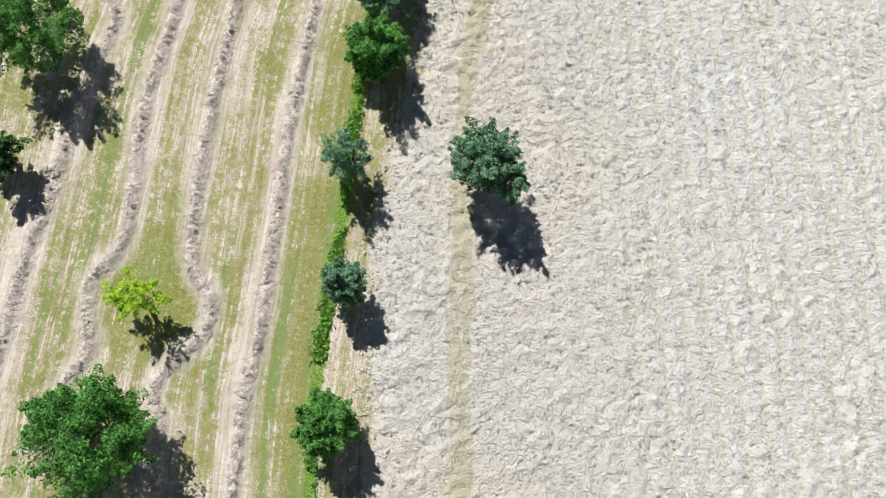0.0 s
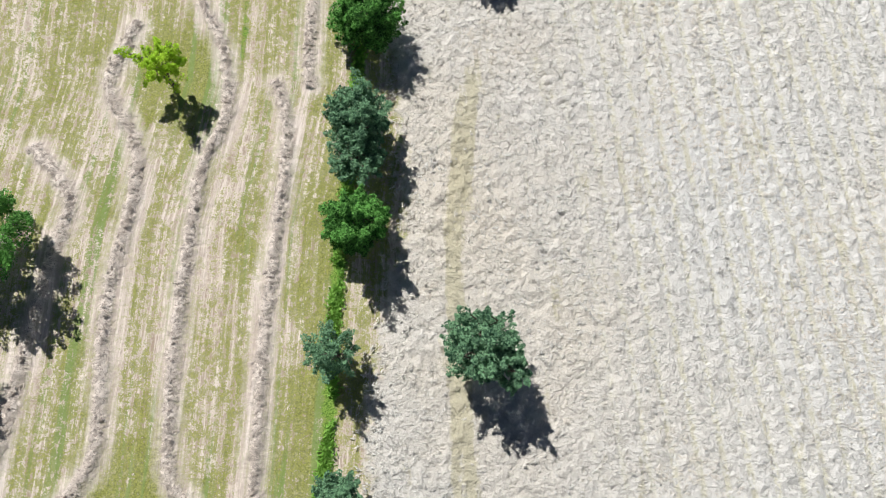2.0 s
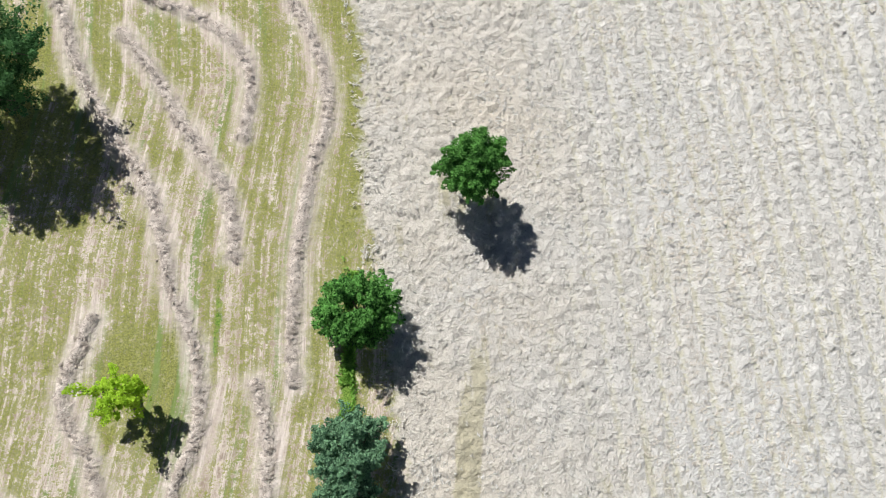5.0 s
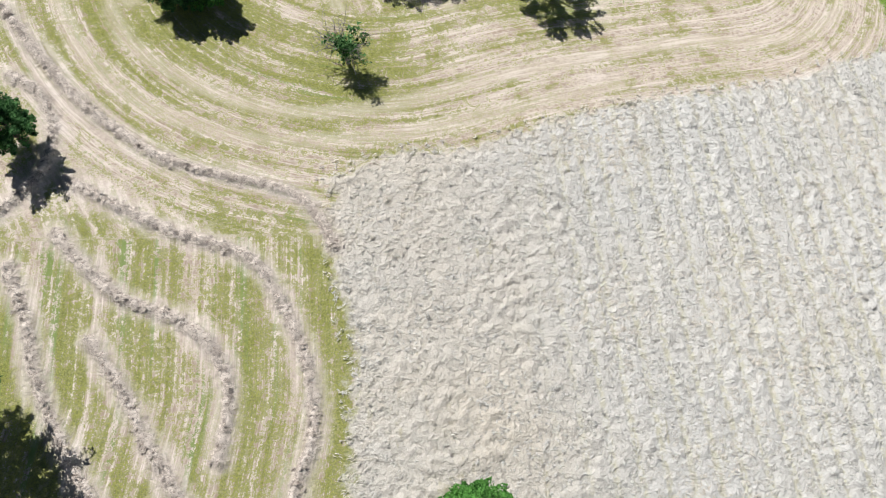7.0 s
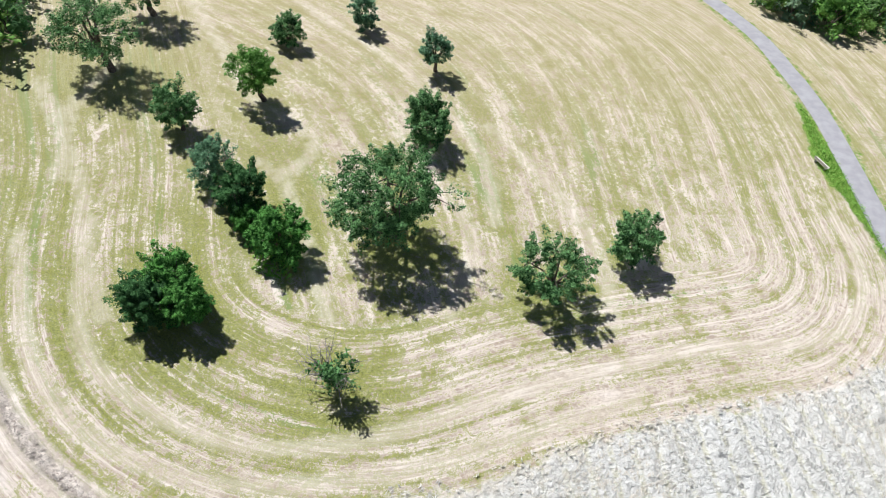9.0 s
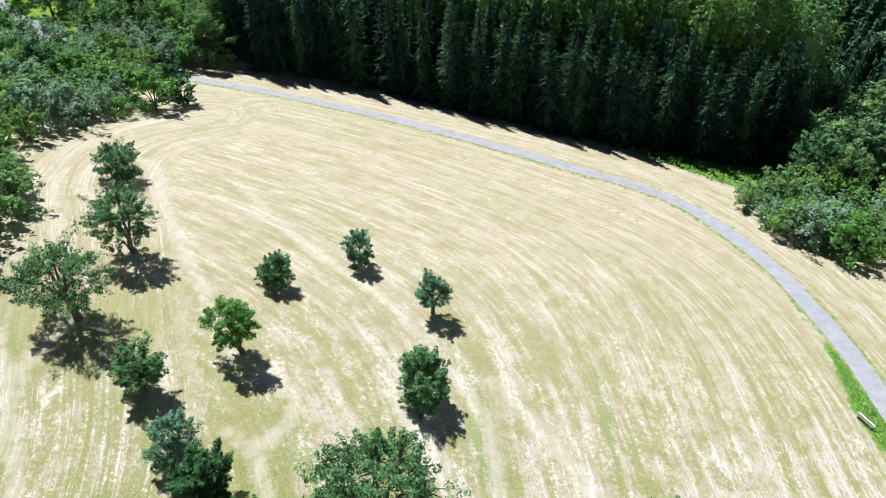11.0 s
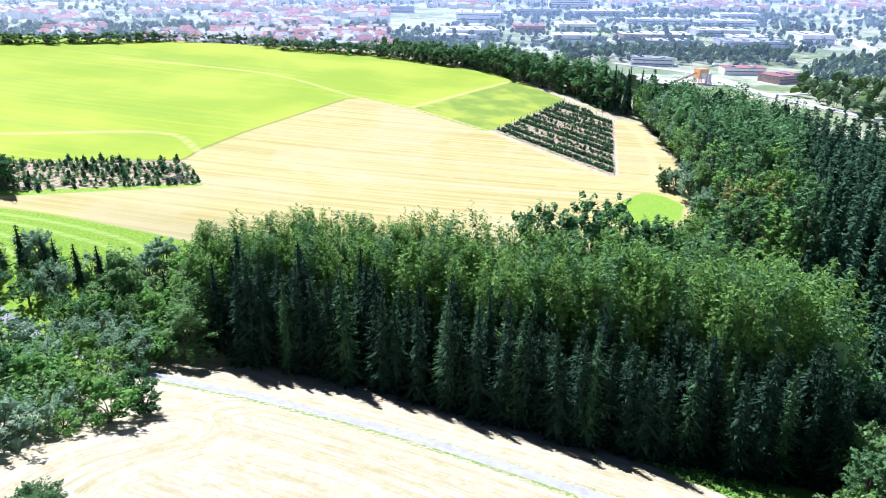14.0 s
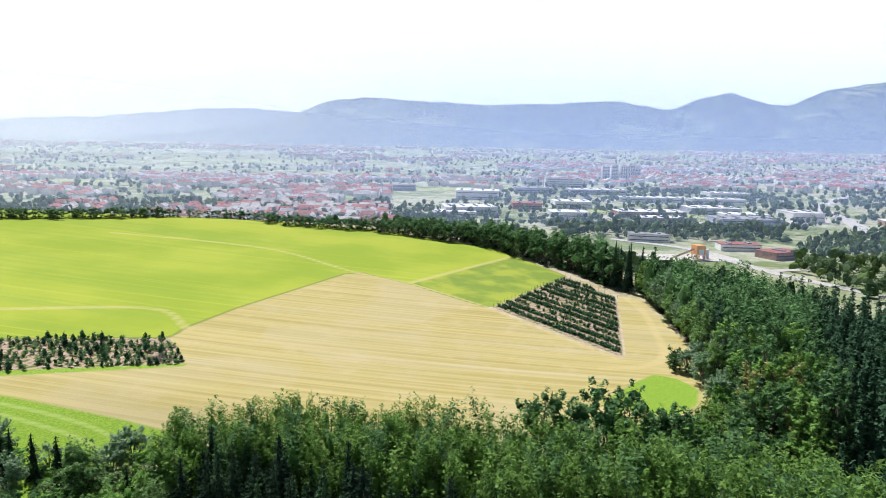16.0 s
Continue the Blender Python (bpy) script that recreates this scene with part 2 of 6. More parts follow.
def ground_material():
    n = Nodes("meadow_and_fields")
    p = n.place()
    px, py, _ = n.split(p)
    swath = n.attr("swath")
    flow = n.vec(swath, n.op("MULTIPLY", px, 0.035), n.op("MULTIPLY", py, 0.035))
    coarse = n.noise(p, 0.12, 4)
    fine = n.noise(p, 2.3, 5, 0.65)
    grit = n.noise(p, 9.0, 4, 0.7)
    blades = n.noise(n.vec(swath, n.op("MULTIPLY", px, 0.05), n.op("MULTIPLY", py, 0.05)), 3.6, 5, 0.72)
    # mown meadow: straw stubble with greener lanes
    lanes = n.noise(flow, 0.9, 4, 0.65)
    lanes2 = n.noise(flow, 3.4, 4, 0.68)
    patch = n.noise(p, 0.45, 4, 0.6)
    amount = n.op("ADD", n.op("MULTIPLY", lanes, 0.75), n.op("ADD", n.op("MULTIPLY", lanes2, 0.60), n.op("MULTIPLY", patch, 0.45)))
    amount = n.op("ADD", amount, n.op("ADD", n.attr("lushness"), n.op("ADD", n.op("MULTIPLY", n.op("SUBTRACT", fine, 0.5), 1.1), n.op("MULTIPLY", n.op("SUBTRACT", grit, 0.5), 0.9))))
    green_f = n.span(amount, 0.82, 1.06)
    straw = n.mix(n.span(fine, 0.35, 0.62), (0.36, 0.285, 0.225), (0.66, 0.575, 0.495))
    straw = n.mix(n.span(blades, 0.44, 0.64), straw, (0.71, 0.635, 0.57))
    straw = n.mix(n.op("MULTIPLY", n.span(lanes2, 0.46, 0.70), 0.4), straw, (0.70, 0.64, 0.56))
    straw = n.mix(n.op("MULTIPLY", n.span(patch, 0.55, 0.72), 0.5), straw, (0.38, 0.29, 0.19))
    moss = n.mix(n.span(grit, 0.3, 0.7), (0.10, 0.13, 0.02), (0.34, 0.355, 0.085))
    moss = n.mix(n.op("MULTIPLY", n.span(fine, 0.52, 0.7), 0.45), moss, (0.52, 0.46, 0.33))
    moss = n.mix(n.op("MULTIPLY", n.span(n.noise(flow, 0.8, 4, 0.6), 0.57, 0.66), 0.8), moss, (0.16, 0.26, 0.06))
    meadow = n.mix(n.op("MULTIPLY", green_f, 0.92), straw, moss)
    # past the orchard the stubble is short and even
    meadow = n.mix(n.span(py, 100.0, 150.0, 0.0, 0.6), meadow, n.mix(n.span(blades, 0.4, 0.65), (0.41, 0.345, 0.21), (0.51, 0.44, 0.31)))
    lane = n.op("ADD", n.attr("lane"), n.op("MULTIPLY", n.op("SUBTRACT", n.noise(p, 1.1, 4, 0.7), 0.5), 1.4))
    meadow = n.mix(n.op("MULTIPLY", n.span(lane, 1.1, 0.2), 0.5), meadow, n.mix(n.span(blades, 0.35, 0.65), (0.54, 0.47, 0.37), (0.70, 0.64, 0.55)))
    fresh = n.span(n.op("ADD", n.attr("verge"), n.op("MULTIPLY", n.op("SUBTRACT", n.noise(p, 1.4, 5, 0.7), 0.5), 1.5)), 0.35, 0.7)
    meadow = n.mix(fresh, meadow, n.mix(n.span(grit, 0.35, 0.65), (0.07, 0.15, 0.02), (0.25, 0.39, 0.08)))
    # hay spread to dry
    tangle = n.noise(n.stretch(p, (1.0, 1.25, 1.0)), 4.6, 5, 0.62, 0.9)
    fibre = n.noise(n.stretch(p, (1.5, 1.0, 1.0)), 9.0, 5, 0.72, 1.2)
    wide = n.noise(p, 0.045, 3, 0.5)
    combed = n.noise(n.vec(n.op("ADD", px, n.op("MULTIPLY", py, 0.03)), n.op("MULTIPLY", py, 0.05)), 0.62, 3, 0.6)
    hay_tone = n.mix(n.span(n.op("ADD", wide, n.op("MULTIPLY", n.op("SUBTRACT", patch, 0.5), 0.12)), 0.30, 0.72), (0.75, 0.735, 0.695), (0.77, 0.705, 0.60))
    hay_tone = n.mix(n.op("MULTIPLY", n.span(fibre, 0.53, 0.66), 0.8), hay_tone, (0.88, 0.86, 0.81))
    hay_tone = n.mix(n.op("MULTIPLY", n.span(fibre, 0.48, 0.36), 0.7), hay_tone, (0.44, 0.41, 0.36))
    rows = n.noise(n.vec(n.op("MULTIPLY", px, 1.0), n.op("MULTIPLY", py, 0.14)), 0.9, 4, 0.6)
    bare = n.op("ADD", rows, n.op("ADD", n.op("MULTIPLY", n.op("SUBTRACT", coarse, 0.5), 0.35), n.op("MULTIPLY", n.op("SUBTRACT", fine, 0.5), 0.55)))
    hay_tone = n.mix(n.op("MULTIPLY", n.span(px, 8.0, 26.0), 0.6), hay_tone, (0.79, 0.80, 0.785))
    furrow = n.op("ABSOLUTE", n.op("SUBTRACT", n.op("FRACT", n.op("DIVIDE", n.op("ADD", px, n.op("MULTIPLY", py, 0.03)), 1.9)), 0.5))
    furrow = n.op("MULTIPLY", n.span(n.op("ADD", furrow, n.op("MULTIPLY", n.op("SUBTRACT", fine, 0.5), 0.25)), 0.28, 0.44), n.span(px, 8.0, 17.0))
    hay_tone = n.mix(n.op("MULTIPLY", furrow, 0.7), hay_tone, n.mix(n.span(fine, 0.42, 0.6), (0.66, 0.635, 0.47), (0.82, 0.81, 0.76)))
    strip = n.op("MULTIPLY", n.attr("strip"), 0.32)
    hay_tone = n.mix(n.op("MULTIPLY", n.span(n.op("ADD", bare, strip), 0.60, 0.78), 0.55), hay_tone, n.mix(grit, (0.38, 0.36, 0.17), (0.62, 0.57, 0.36)))
    # tufts that lie over one another, with gaps between them
    bent = n.vec(n.op("ADD", px, n.op("MULTIPLY", n.noise(p, 1.7, 3, 0.6), 0.9)), n.op("ADD", py, n.op("MULTIPLY", n.noise(n.stretch(p, (1.3, 0.9, 1.0)), 2.1, 3, 0.6), 0.9)))
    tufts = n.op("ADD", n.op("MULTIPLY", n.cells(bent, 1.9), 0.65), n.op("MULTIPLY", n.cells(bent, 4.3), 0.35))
    # shade painted into hollows between the tufts, closest in the rows turned last
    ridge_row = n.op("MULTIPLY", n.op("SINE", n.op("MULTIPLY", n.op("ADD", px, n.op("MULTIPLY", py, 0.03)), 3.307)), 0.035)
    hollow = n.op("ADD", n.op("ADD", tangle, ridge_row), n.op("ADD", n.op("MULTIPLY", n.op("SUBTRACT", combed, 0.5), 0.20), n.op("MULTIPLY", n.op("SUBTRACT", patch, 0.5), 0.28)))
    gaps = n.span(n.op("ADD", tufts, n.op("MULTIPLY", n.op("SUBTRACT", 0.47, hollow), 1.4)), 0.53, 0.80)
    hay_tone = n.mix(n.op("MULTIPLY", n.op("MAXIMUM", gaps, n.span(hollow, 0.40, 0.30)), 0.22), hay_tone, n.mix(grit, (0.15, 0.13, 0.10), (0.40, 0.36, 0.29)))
    hay = n.attr("hay")
    hay_f = n.span(n.op("ADD", hay, n.op("MULTIPLY", n.op("SUBTRACT", n.noise(p, 0.7, 5, 0.68), 0.5), 4.5)), -0.4, 0.9)
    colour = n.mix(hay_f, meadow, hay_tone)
    # raked windrows and the swept lane beside them
    wind = n.attr("wind")
    loose = n.op("ADD", wind, n.op("MULTIPLY", n.op("SUBTRACT", n.noise(p, 1.6, 5, 0.7), 0.5), 1.5))
    swept = n.mix(n.span(blades, 0.35, 0.65), (0.55, 0.475, 0.42), (0.76, 0.69, 0.635))
    colour = n.mix(n.op("MULTIPLY", n.span(n.op("ADD", loose, n.op("MULTIPLY", n.op("SUBTRACT", lanes, 0.5), 2.2)), 1.6, 0.5), 0.7), colour, swept)
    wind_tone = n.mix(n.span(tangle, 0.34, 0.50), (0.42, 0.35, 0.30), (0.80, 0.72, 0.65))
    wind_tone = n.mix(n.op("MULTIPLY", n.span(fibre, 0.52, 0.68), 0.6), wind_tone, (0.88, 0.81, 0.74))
    # darker crevices between windrow tufts, their shade mixed into the hay colour
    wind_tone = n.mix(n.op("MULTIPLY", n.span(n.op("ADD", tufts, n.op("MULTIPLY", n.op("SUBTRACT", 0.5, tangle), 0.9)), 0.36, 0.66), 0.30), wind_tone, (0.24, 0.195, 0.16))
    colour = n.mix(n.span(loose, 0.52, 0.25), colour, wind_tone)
    # far fields
    stripes = n.noise(n.vec(n.attr("rows"), n.op("MULTIPLY", px, 0.012), n.op("MULTIPLY", py, 0.012)), 0.55, 4, 0.65)
    stub = n.mix(n.span(stripes, 0.3, 0.7), (0.38, 0.325, 0.12), (0.52, 0.445, 0.20))
    stub = n.mix(n.op("MULTIPLY", n.span(coarse, 0.5, 0.75), 0.4), stub, (0.56, 0.47, 0.27))
    bands = n.noise(n.vec(n.op("MULTIPLY", n.attr("rows"), 0.13), n.op("MULTIPLY", px, 0.006), n.op("MULTIPLY", py, 0.006)), 1.0, 4, 0.6)
    stub = n.mix(n.op("MULTIPLY", n.span(bands, 0.48, 0.70), 0.3), stub, (0.40, 0.37, 0.15))
    stub = n.mix(n.op("MULTIPLY", n.span(bands, 0.44, 0.28), 0.3), stub, (0.58, 0.52, 0.42))
    stub = n.mix(n.op("MULTIPLY", n.span(n.noise(p, 0.022, 4, 0.6, 0.6), 0.47, 0.62), 0.35), stub, (0.50, 0.44, 0.29))
    stub = n.mix(n.op("MULTIPLY", n.span(fine, 0.42, 0.30), 0.35), stub, (0.30, 0.24, 0.14))
    colour = n.mix(n.span(n.attr("stubble"), -0.4, 0.4), colour, stub)
    crop = n.mix(n.span(n.noise(p, 0.02, 4), 0.35, 0.65), (0.27, 0.365, 0.035), (0.38, 0.44, 0.055))
    crop = n.mix(n.op("MULTIPLY", n.span(fine, 0.4, 0.7), 0.25), crop, (0.25, 0.37, 0.06))
    tram = n.noise(n.vec(n.attr("rows"), n.op("MULTIPLY", px, 0.01), n.op("MULTIPLY", py, 0.01)), 0.30, 5, 0.7)
    crop = n.mix(n.op("MULTIPLY", n.span(tram, 0.52, 0.64), 0.40), crop, (0.22, 0.35, 0.07))
    crop = n.mix(n.op("MULTIPLY", n.span(tram, 0.44, 0.34), 0.35), crop, (0.47, 0.50, 0.08))
    colour = n.mix(n.span(n.attr("crop"), -0.4, 0.4), colour, crop)
    margin = n.op("ABSOLUTE", n.op("ADD", n.attr("crop"), n.op("MULTIPLY", n.op("SUBTRACT", fine, 0.5), 0.8)))
    colour = n.mix(n.op("MULTIPLY", n.span(margin, 0.9, 0.25), 0.6), colour, (0.13, 0.19, 0.04))
    oats = n.mix(n.span(n.noise(p, 0.07, 3), 0.4, 0.65), (0.20, 0.29, 0.05), (0.34, 0.40, 0.06))
    colour = n.mix(n.span(n.attr("oats"), -0.4, 0.4), colour, oats)
    track = n.op("ADD", n.attr("track"), n.op("MULTIPLY", n.op("SUBTRACT", fine, 0.5), 1.2))
    colour = n.mix(n.op("MULTIPLY", n.span(track, 2.2, 0.5), 0.5), colour, (0.58, 0.48, 0.24))
    soil = n.mix(n.span(fine, 0.35, 0.65), (0.36, 0.26, 0.20), (0.50, 0.38, 0.31))
    soil = n.mix(n.span(n.noise(p, 0.7, 3), 0.46, 0.6), soil, (0.14, 0.18, 0.05))
    colour = n.mix(n.span(n.attr("soil"), -0.4, 0.4), colour, soil)
    colour = n.mix(n.span(n.attr("lush"), -0.6, 0.6), colour, n.mix(n.span(fine, 0.3, 0.7), (0.16, 0.30, 0.03), (0.30, 0.44, 0.06)))
    wheel = n.op("ADD", n.attr("wheel"), n.op("MULTIPLY", n.op("SUBTRACT", fine, 0.5), 0.8))
    colour = n.mix(n.op("MULTIPLY", n.span(wheel, 0.9, 0.3), 0.55), colour, (0.42, 0.52, 0.17))
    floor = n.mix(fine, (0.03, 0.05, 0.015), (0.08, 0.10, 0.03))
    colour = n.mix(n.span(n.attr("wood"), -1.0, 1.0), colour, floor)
    # the valley floor: gardens, grass and yards
    town = n.mix(n.span(n.noise(p, 0.02, 5, 0.7), 0.4, 0.6), (0.18, 0.24, 0.11), (0.42, 0.43, 0.31))
    town = n.mix(n.span(n.noise(n.stretch(p, (0.45, 1.0, 1.0)), 0.006, 4, 0.6), 0.57, 0.65), town, (0.36, 0.42, 0.17))
    colour = n.mix(n.span(n.attr("valley"), -10.0, 30.0), colour, town)
    shaggy = n.op("ADD", n.op("MULTIPLY", hay_f, 0.8), n.op("ADD", 0.35, n.op("MULTIPLY", n.span(loose, 0.9, 0.3), 0.6)))
    n.bump(n.op("MULTIPLY", shaggy, n.op("ADD", n.op("SUBTRACT", n.op("MULTIPLY", tangle, 0.5), n.op("MULTIPLY", tufts, 0.65)), n.op("ADD", n.op("MULTIPLY", grit, 0.15), n.op("MULTIPLY", fibre, 0.32)))), 1.0, 0.27)
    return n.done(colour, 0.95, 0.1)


def leaf_material(name, dark, light, through_light=0.35, autumn=None):
    n = Nodes(name)
    r = n.island()
    big = n.noise(n.place(), 0.8, 3)
    c = n.mix(n.span(n.op("ADD", n.op("MULTIPLY", r, 0.6), n.op("MULTIPLY", big, 0.8)), 0.35, 1.05), dark, light)
    c = n.mix(n.op("MULTIPLY", n.span(n.chance(), 0.0, 1.0), 0.35), c, n.mix(0.5, dark, light))
    if autumn:
        c = n.mix(n.span(n.op("MULTIPLY", r, big), 0.38, 0.6), c, autumn)
    n.bump(n.noise(n.place(), 5.0, 3, 0.7), 0.35, 0.10)
    n.done(c, 0.75, 0.06)
    lucent = n.t.nodes.new("ShaderNodeBsdfTranslucent")
    n.put(lucent.inputs["Color"], c)
    both = n.t.nodes.new("ShaderNodeMixShader")
    both.inputs[0].default_value = through_light
    n.t.links.new(n.bsdf.outputs[0], both.inputs[1])
    n.t.links.new(lucent.outputs[0], both.inputs[2])
    n.t.links.new(both.outputs[0], n.t.nodes["Material Output"].inputs["Surface"])
    return n.mat


def plain_material(name, dark, light, scale=3.0, rough=0.8, spec=0.3, bump=0.2, metal=0.0, chance=0.0):
    n = Nodes(name)
    p = n.place()
    f = n.noise(p, scale, 5, 0.6)
    c = n.mix(n.span(f, 0.3, 0.7), dark, light)
    if chance:
        c = n.mix(n.op("MULTIPLY", n.chance(), chance), c, tuple(v * 0.5 for v in dark))
    if bump:
        n.bump(f, bump, 0.05)
    return n.done(c, rough, spec, metal)


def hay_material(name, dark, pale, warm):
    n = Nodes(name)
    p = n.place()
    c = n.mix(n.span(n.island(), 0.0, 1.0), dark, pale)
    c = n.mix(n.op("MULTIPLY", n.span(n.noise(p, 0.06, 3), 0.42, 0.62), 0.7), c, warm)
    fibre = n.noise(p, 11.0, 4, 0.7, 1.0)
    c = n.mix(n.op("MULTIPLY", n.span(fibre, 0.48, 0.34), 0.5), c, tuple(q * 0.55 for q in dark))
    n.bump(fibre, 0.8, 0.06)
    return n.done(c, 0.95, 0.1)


# strand tones vary; the dark end paints crevice shade among the wisps
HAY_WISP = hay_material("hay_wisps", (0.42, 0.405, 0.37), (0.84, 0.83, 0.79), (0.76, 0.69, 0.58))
WINDROW_HAY = hay_material("windrow_hay", (0.42, 0.37, 0.33), (0.68, 0.61, 0.55), (0.54, 0.47, 0.41))
GROUND = ground_material()
BARK = plain_material("bark", (0.07, 0.055, 0.045), (0.20, 0.17, 0.145), 6.0, 0.95, 0.1, 0.6)
DEADWOOD = plain_material("dead_wood", (0.20, 0.18, 0.165), (0.42, 0.39, 0.37), 8.0, 0.95, 0.1, 0.4)
LEAF_APPLE = leaf_material("apple_leaves", (0.016, 0.052, 0.022), (0.21, 0.42, 0.16), 0.35)
LEAF_GREY = leaf_material("pale_leaves", (0.030, 0.080, 0.050), (0.25, 0.46, 0.26), 0.35)
LEAF_FRESH = leaf_material("fresh_leaves", (0.013, 0.052, 0.012), (0.18, 0.46, 0.105), 0.35)
LEAF_BRIGHT = leaf_material("bright_leaves", (0.03, 0.10, 0.02), (0.25, 0.50, 0.12), 0.4)
LEAF_THICKET = leaf_material("thicket_leaves", (0.075, 0.165, 0.055), (0.33, 0.52, 0.20), 0.5)
LEAF_YELLOW = leaf_material("yellow_leaves", (0.24, 0.42, 0.02), (0.60, 0.85, 0.10), 0.5)
LEAF_DARK = leaf_material("dark_leaves", (0.012, 0.042, 0.017), (0.11, 0.26, 0.09), 0.3)
LEAF_ASPEN = leaf_material("aspen_leaves", (0.06, 0.145, 0.03), (0.29, 0.48, 0.125), 0.5)
LEAF_LIME = leaf_material("lime_green_leaves", (0.11, 0.26, 0.06), (0.38, 0.60, 0.18), 0.5)
LEAF_SILVER = leaf_material("silvery_leaves", (0.105, 0.20, 0.115), (0.35, 0.50, 0.32), 0.4)
LEAF_SICK = leaf_material("yellowing_leaves", (0.20, 0.24, 0.08), (0.50, 0.50, 0.20), 0.4, (0.45, 0.27, 0.16))
LEAF_WOOD = leaf_material("woodland_leaves", (0.040, 0.110, 0.042), (0.22, 0.395, 0.165), 0.5)
NEEDLES = leaf_material("spruce_needles", (0.008, 0.025, 0.018), (0.055, 0.110, 0.062), 0.15)
NEEDLES_PALE = leaf_material("pale_needles", (0.020, 0.060, 0.032), (0.10, 0.195, 0.11), 0.3)
GRASS = leaf_material("grass_blades", (0.14, 0.32, 0.05), (0.36, 0.62, 0.14), 0.4)
ASPHALT = plain_material("asphalt", (0.31, 0.305, 0.325), (0.38, 0.375, 0.395), 0.8, 0.9, 0.3, 0.15)
CONCRETE = plain_material("concrete", (0.42, 0.40, 0.38), (0.58, 0.56, 0.53), 2.0)


# ---- building helpers ----
def mesh_data(name, verts, quads=None, tris=None, mats=(), smooth=False):
    me = bpy.data.meshes.new(name)
    quads = np.zeros((0, 4), int) if quads is None else np.asarray(quads, int).reshape(-1, 4)
    tris = np.zeros((0, 3), int) if tris is None else np.asarray(tris, int).reshape(-1, 3)
    me.vertices.add(len(verts))
    me.vertices.foreach_set("co", np.asarray(verts, np.float32).ravel())
    loops = np.concatenate([quads.ravel(), tris.ravel()]).astype(np.int32)
    me.loops.add(len(loops))
    me.loops.foreach_set("vertex_index", loops)
    starts = np.concatenate([np.arange(len(quads)) * 4, len(quads) * 4 + np.arange(len(tris)) * 3]).astype(np.int32)
    me.polygons.add(len(starts))
    me.polygons.foreach_set("loop_start", starts)
    me.polygons.foreach_set("use_smooth", np.full(len(starts), smooth))
    for m in mats:
        me.materials.append(m)
    me.update(calc_edges=True)
    me.validate()
    return me


def part(name, me, parent=None, label=""):
    ob = new(name, me)
    ob.parent = parent
    return tagged(ob, label)


GOLD = (1 + 5 ** 0.5) / 2
LUMP_V = np.array([(s * q, t * w, 0) for s, t, q, w in ((-1, 1, 1, GOLD), (1, 1, 1, GOLD), (-1, -1, 1, GOLD), (1, -1, 1, GOLD))]
                  + [(0, s, t * GOLD) for s, t in ((-1, 1), (1, 1), (-1, -1), (1, -1))] + [(s * GOLD, 0, t) for s, t in ((1, -1), (1, 1), (-1, -1), (-1, 1))]) / 1.9
LUMP_T = [(0, 11, 5), (0, 5, 1), (0, 1, 7), (0, 7, 10), (0, 10, 11), (1, 5, 9), (5, 11, 4), (11, 10, 2), (10, 7, 6), (7, 1, 8), (3, 9, 4), (3, 4, 2), (3, 2, 6), (3, 6, 8), (3, 8, 9), (4, 9, 5), (2, 4, 11), (6, 2, 10), (8, 6, 7), (9, 8, 1)]


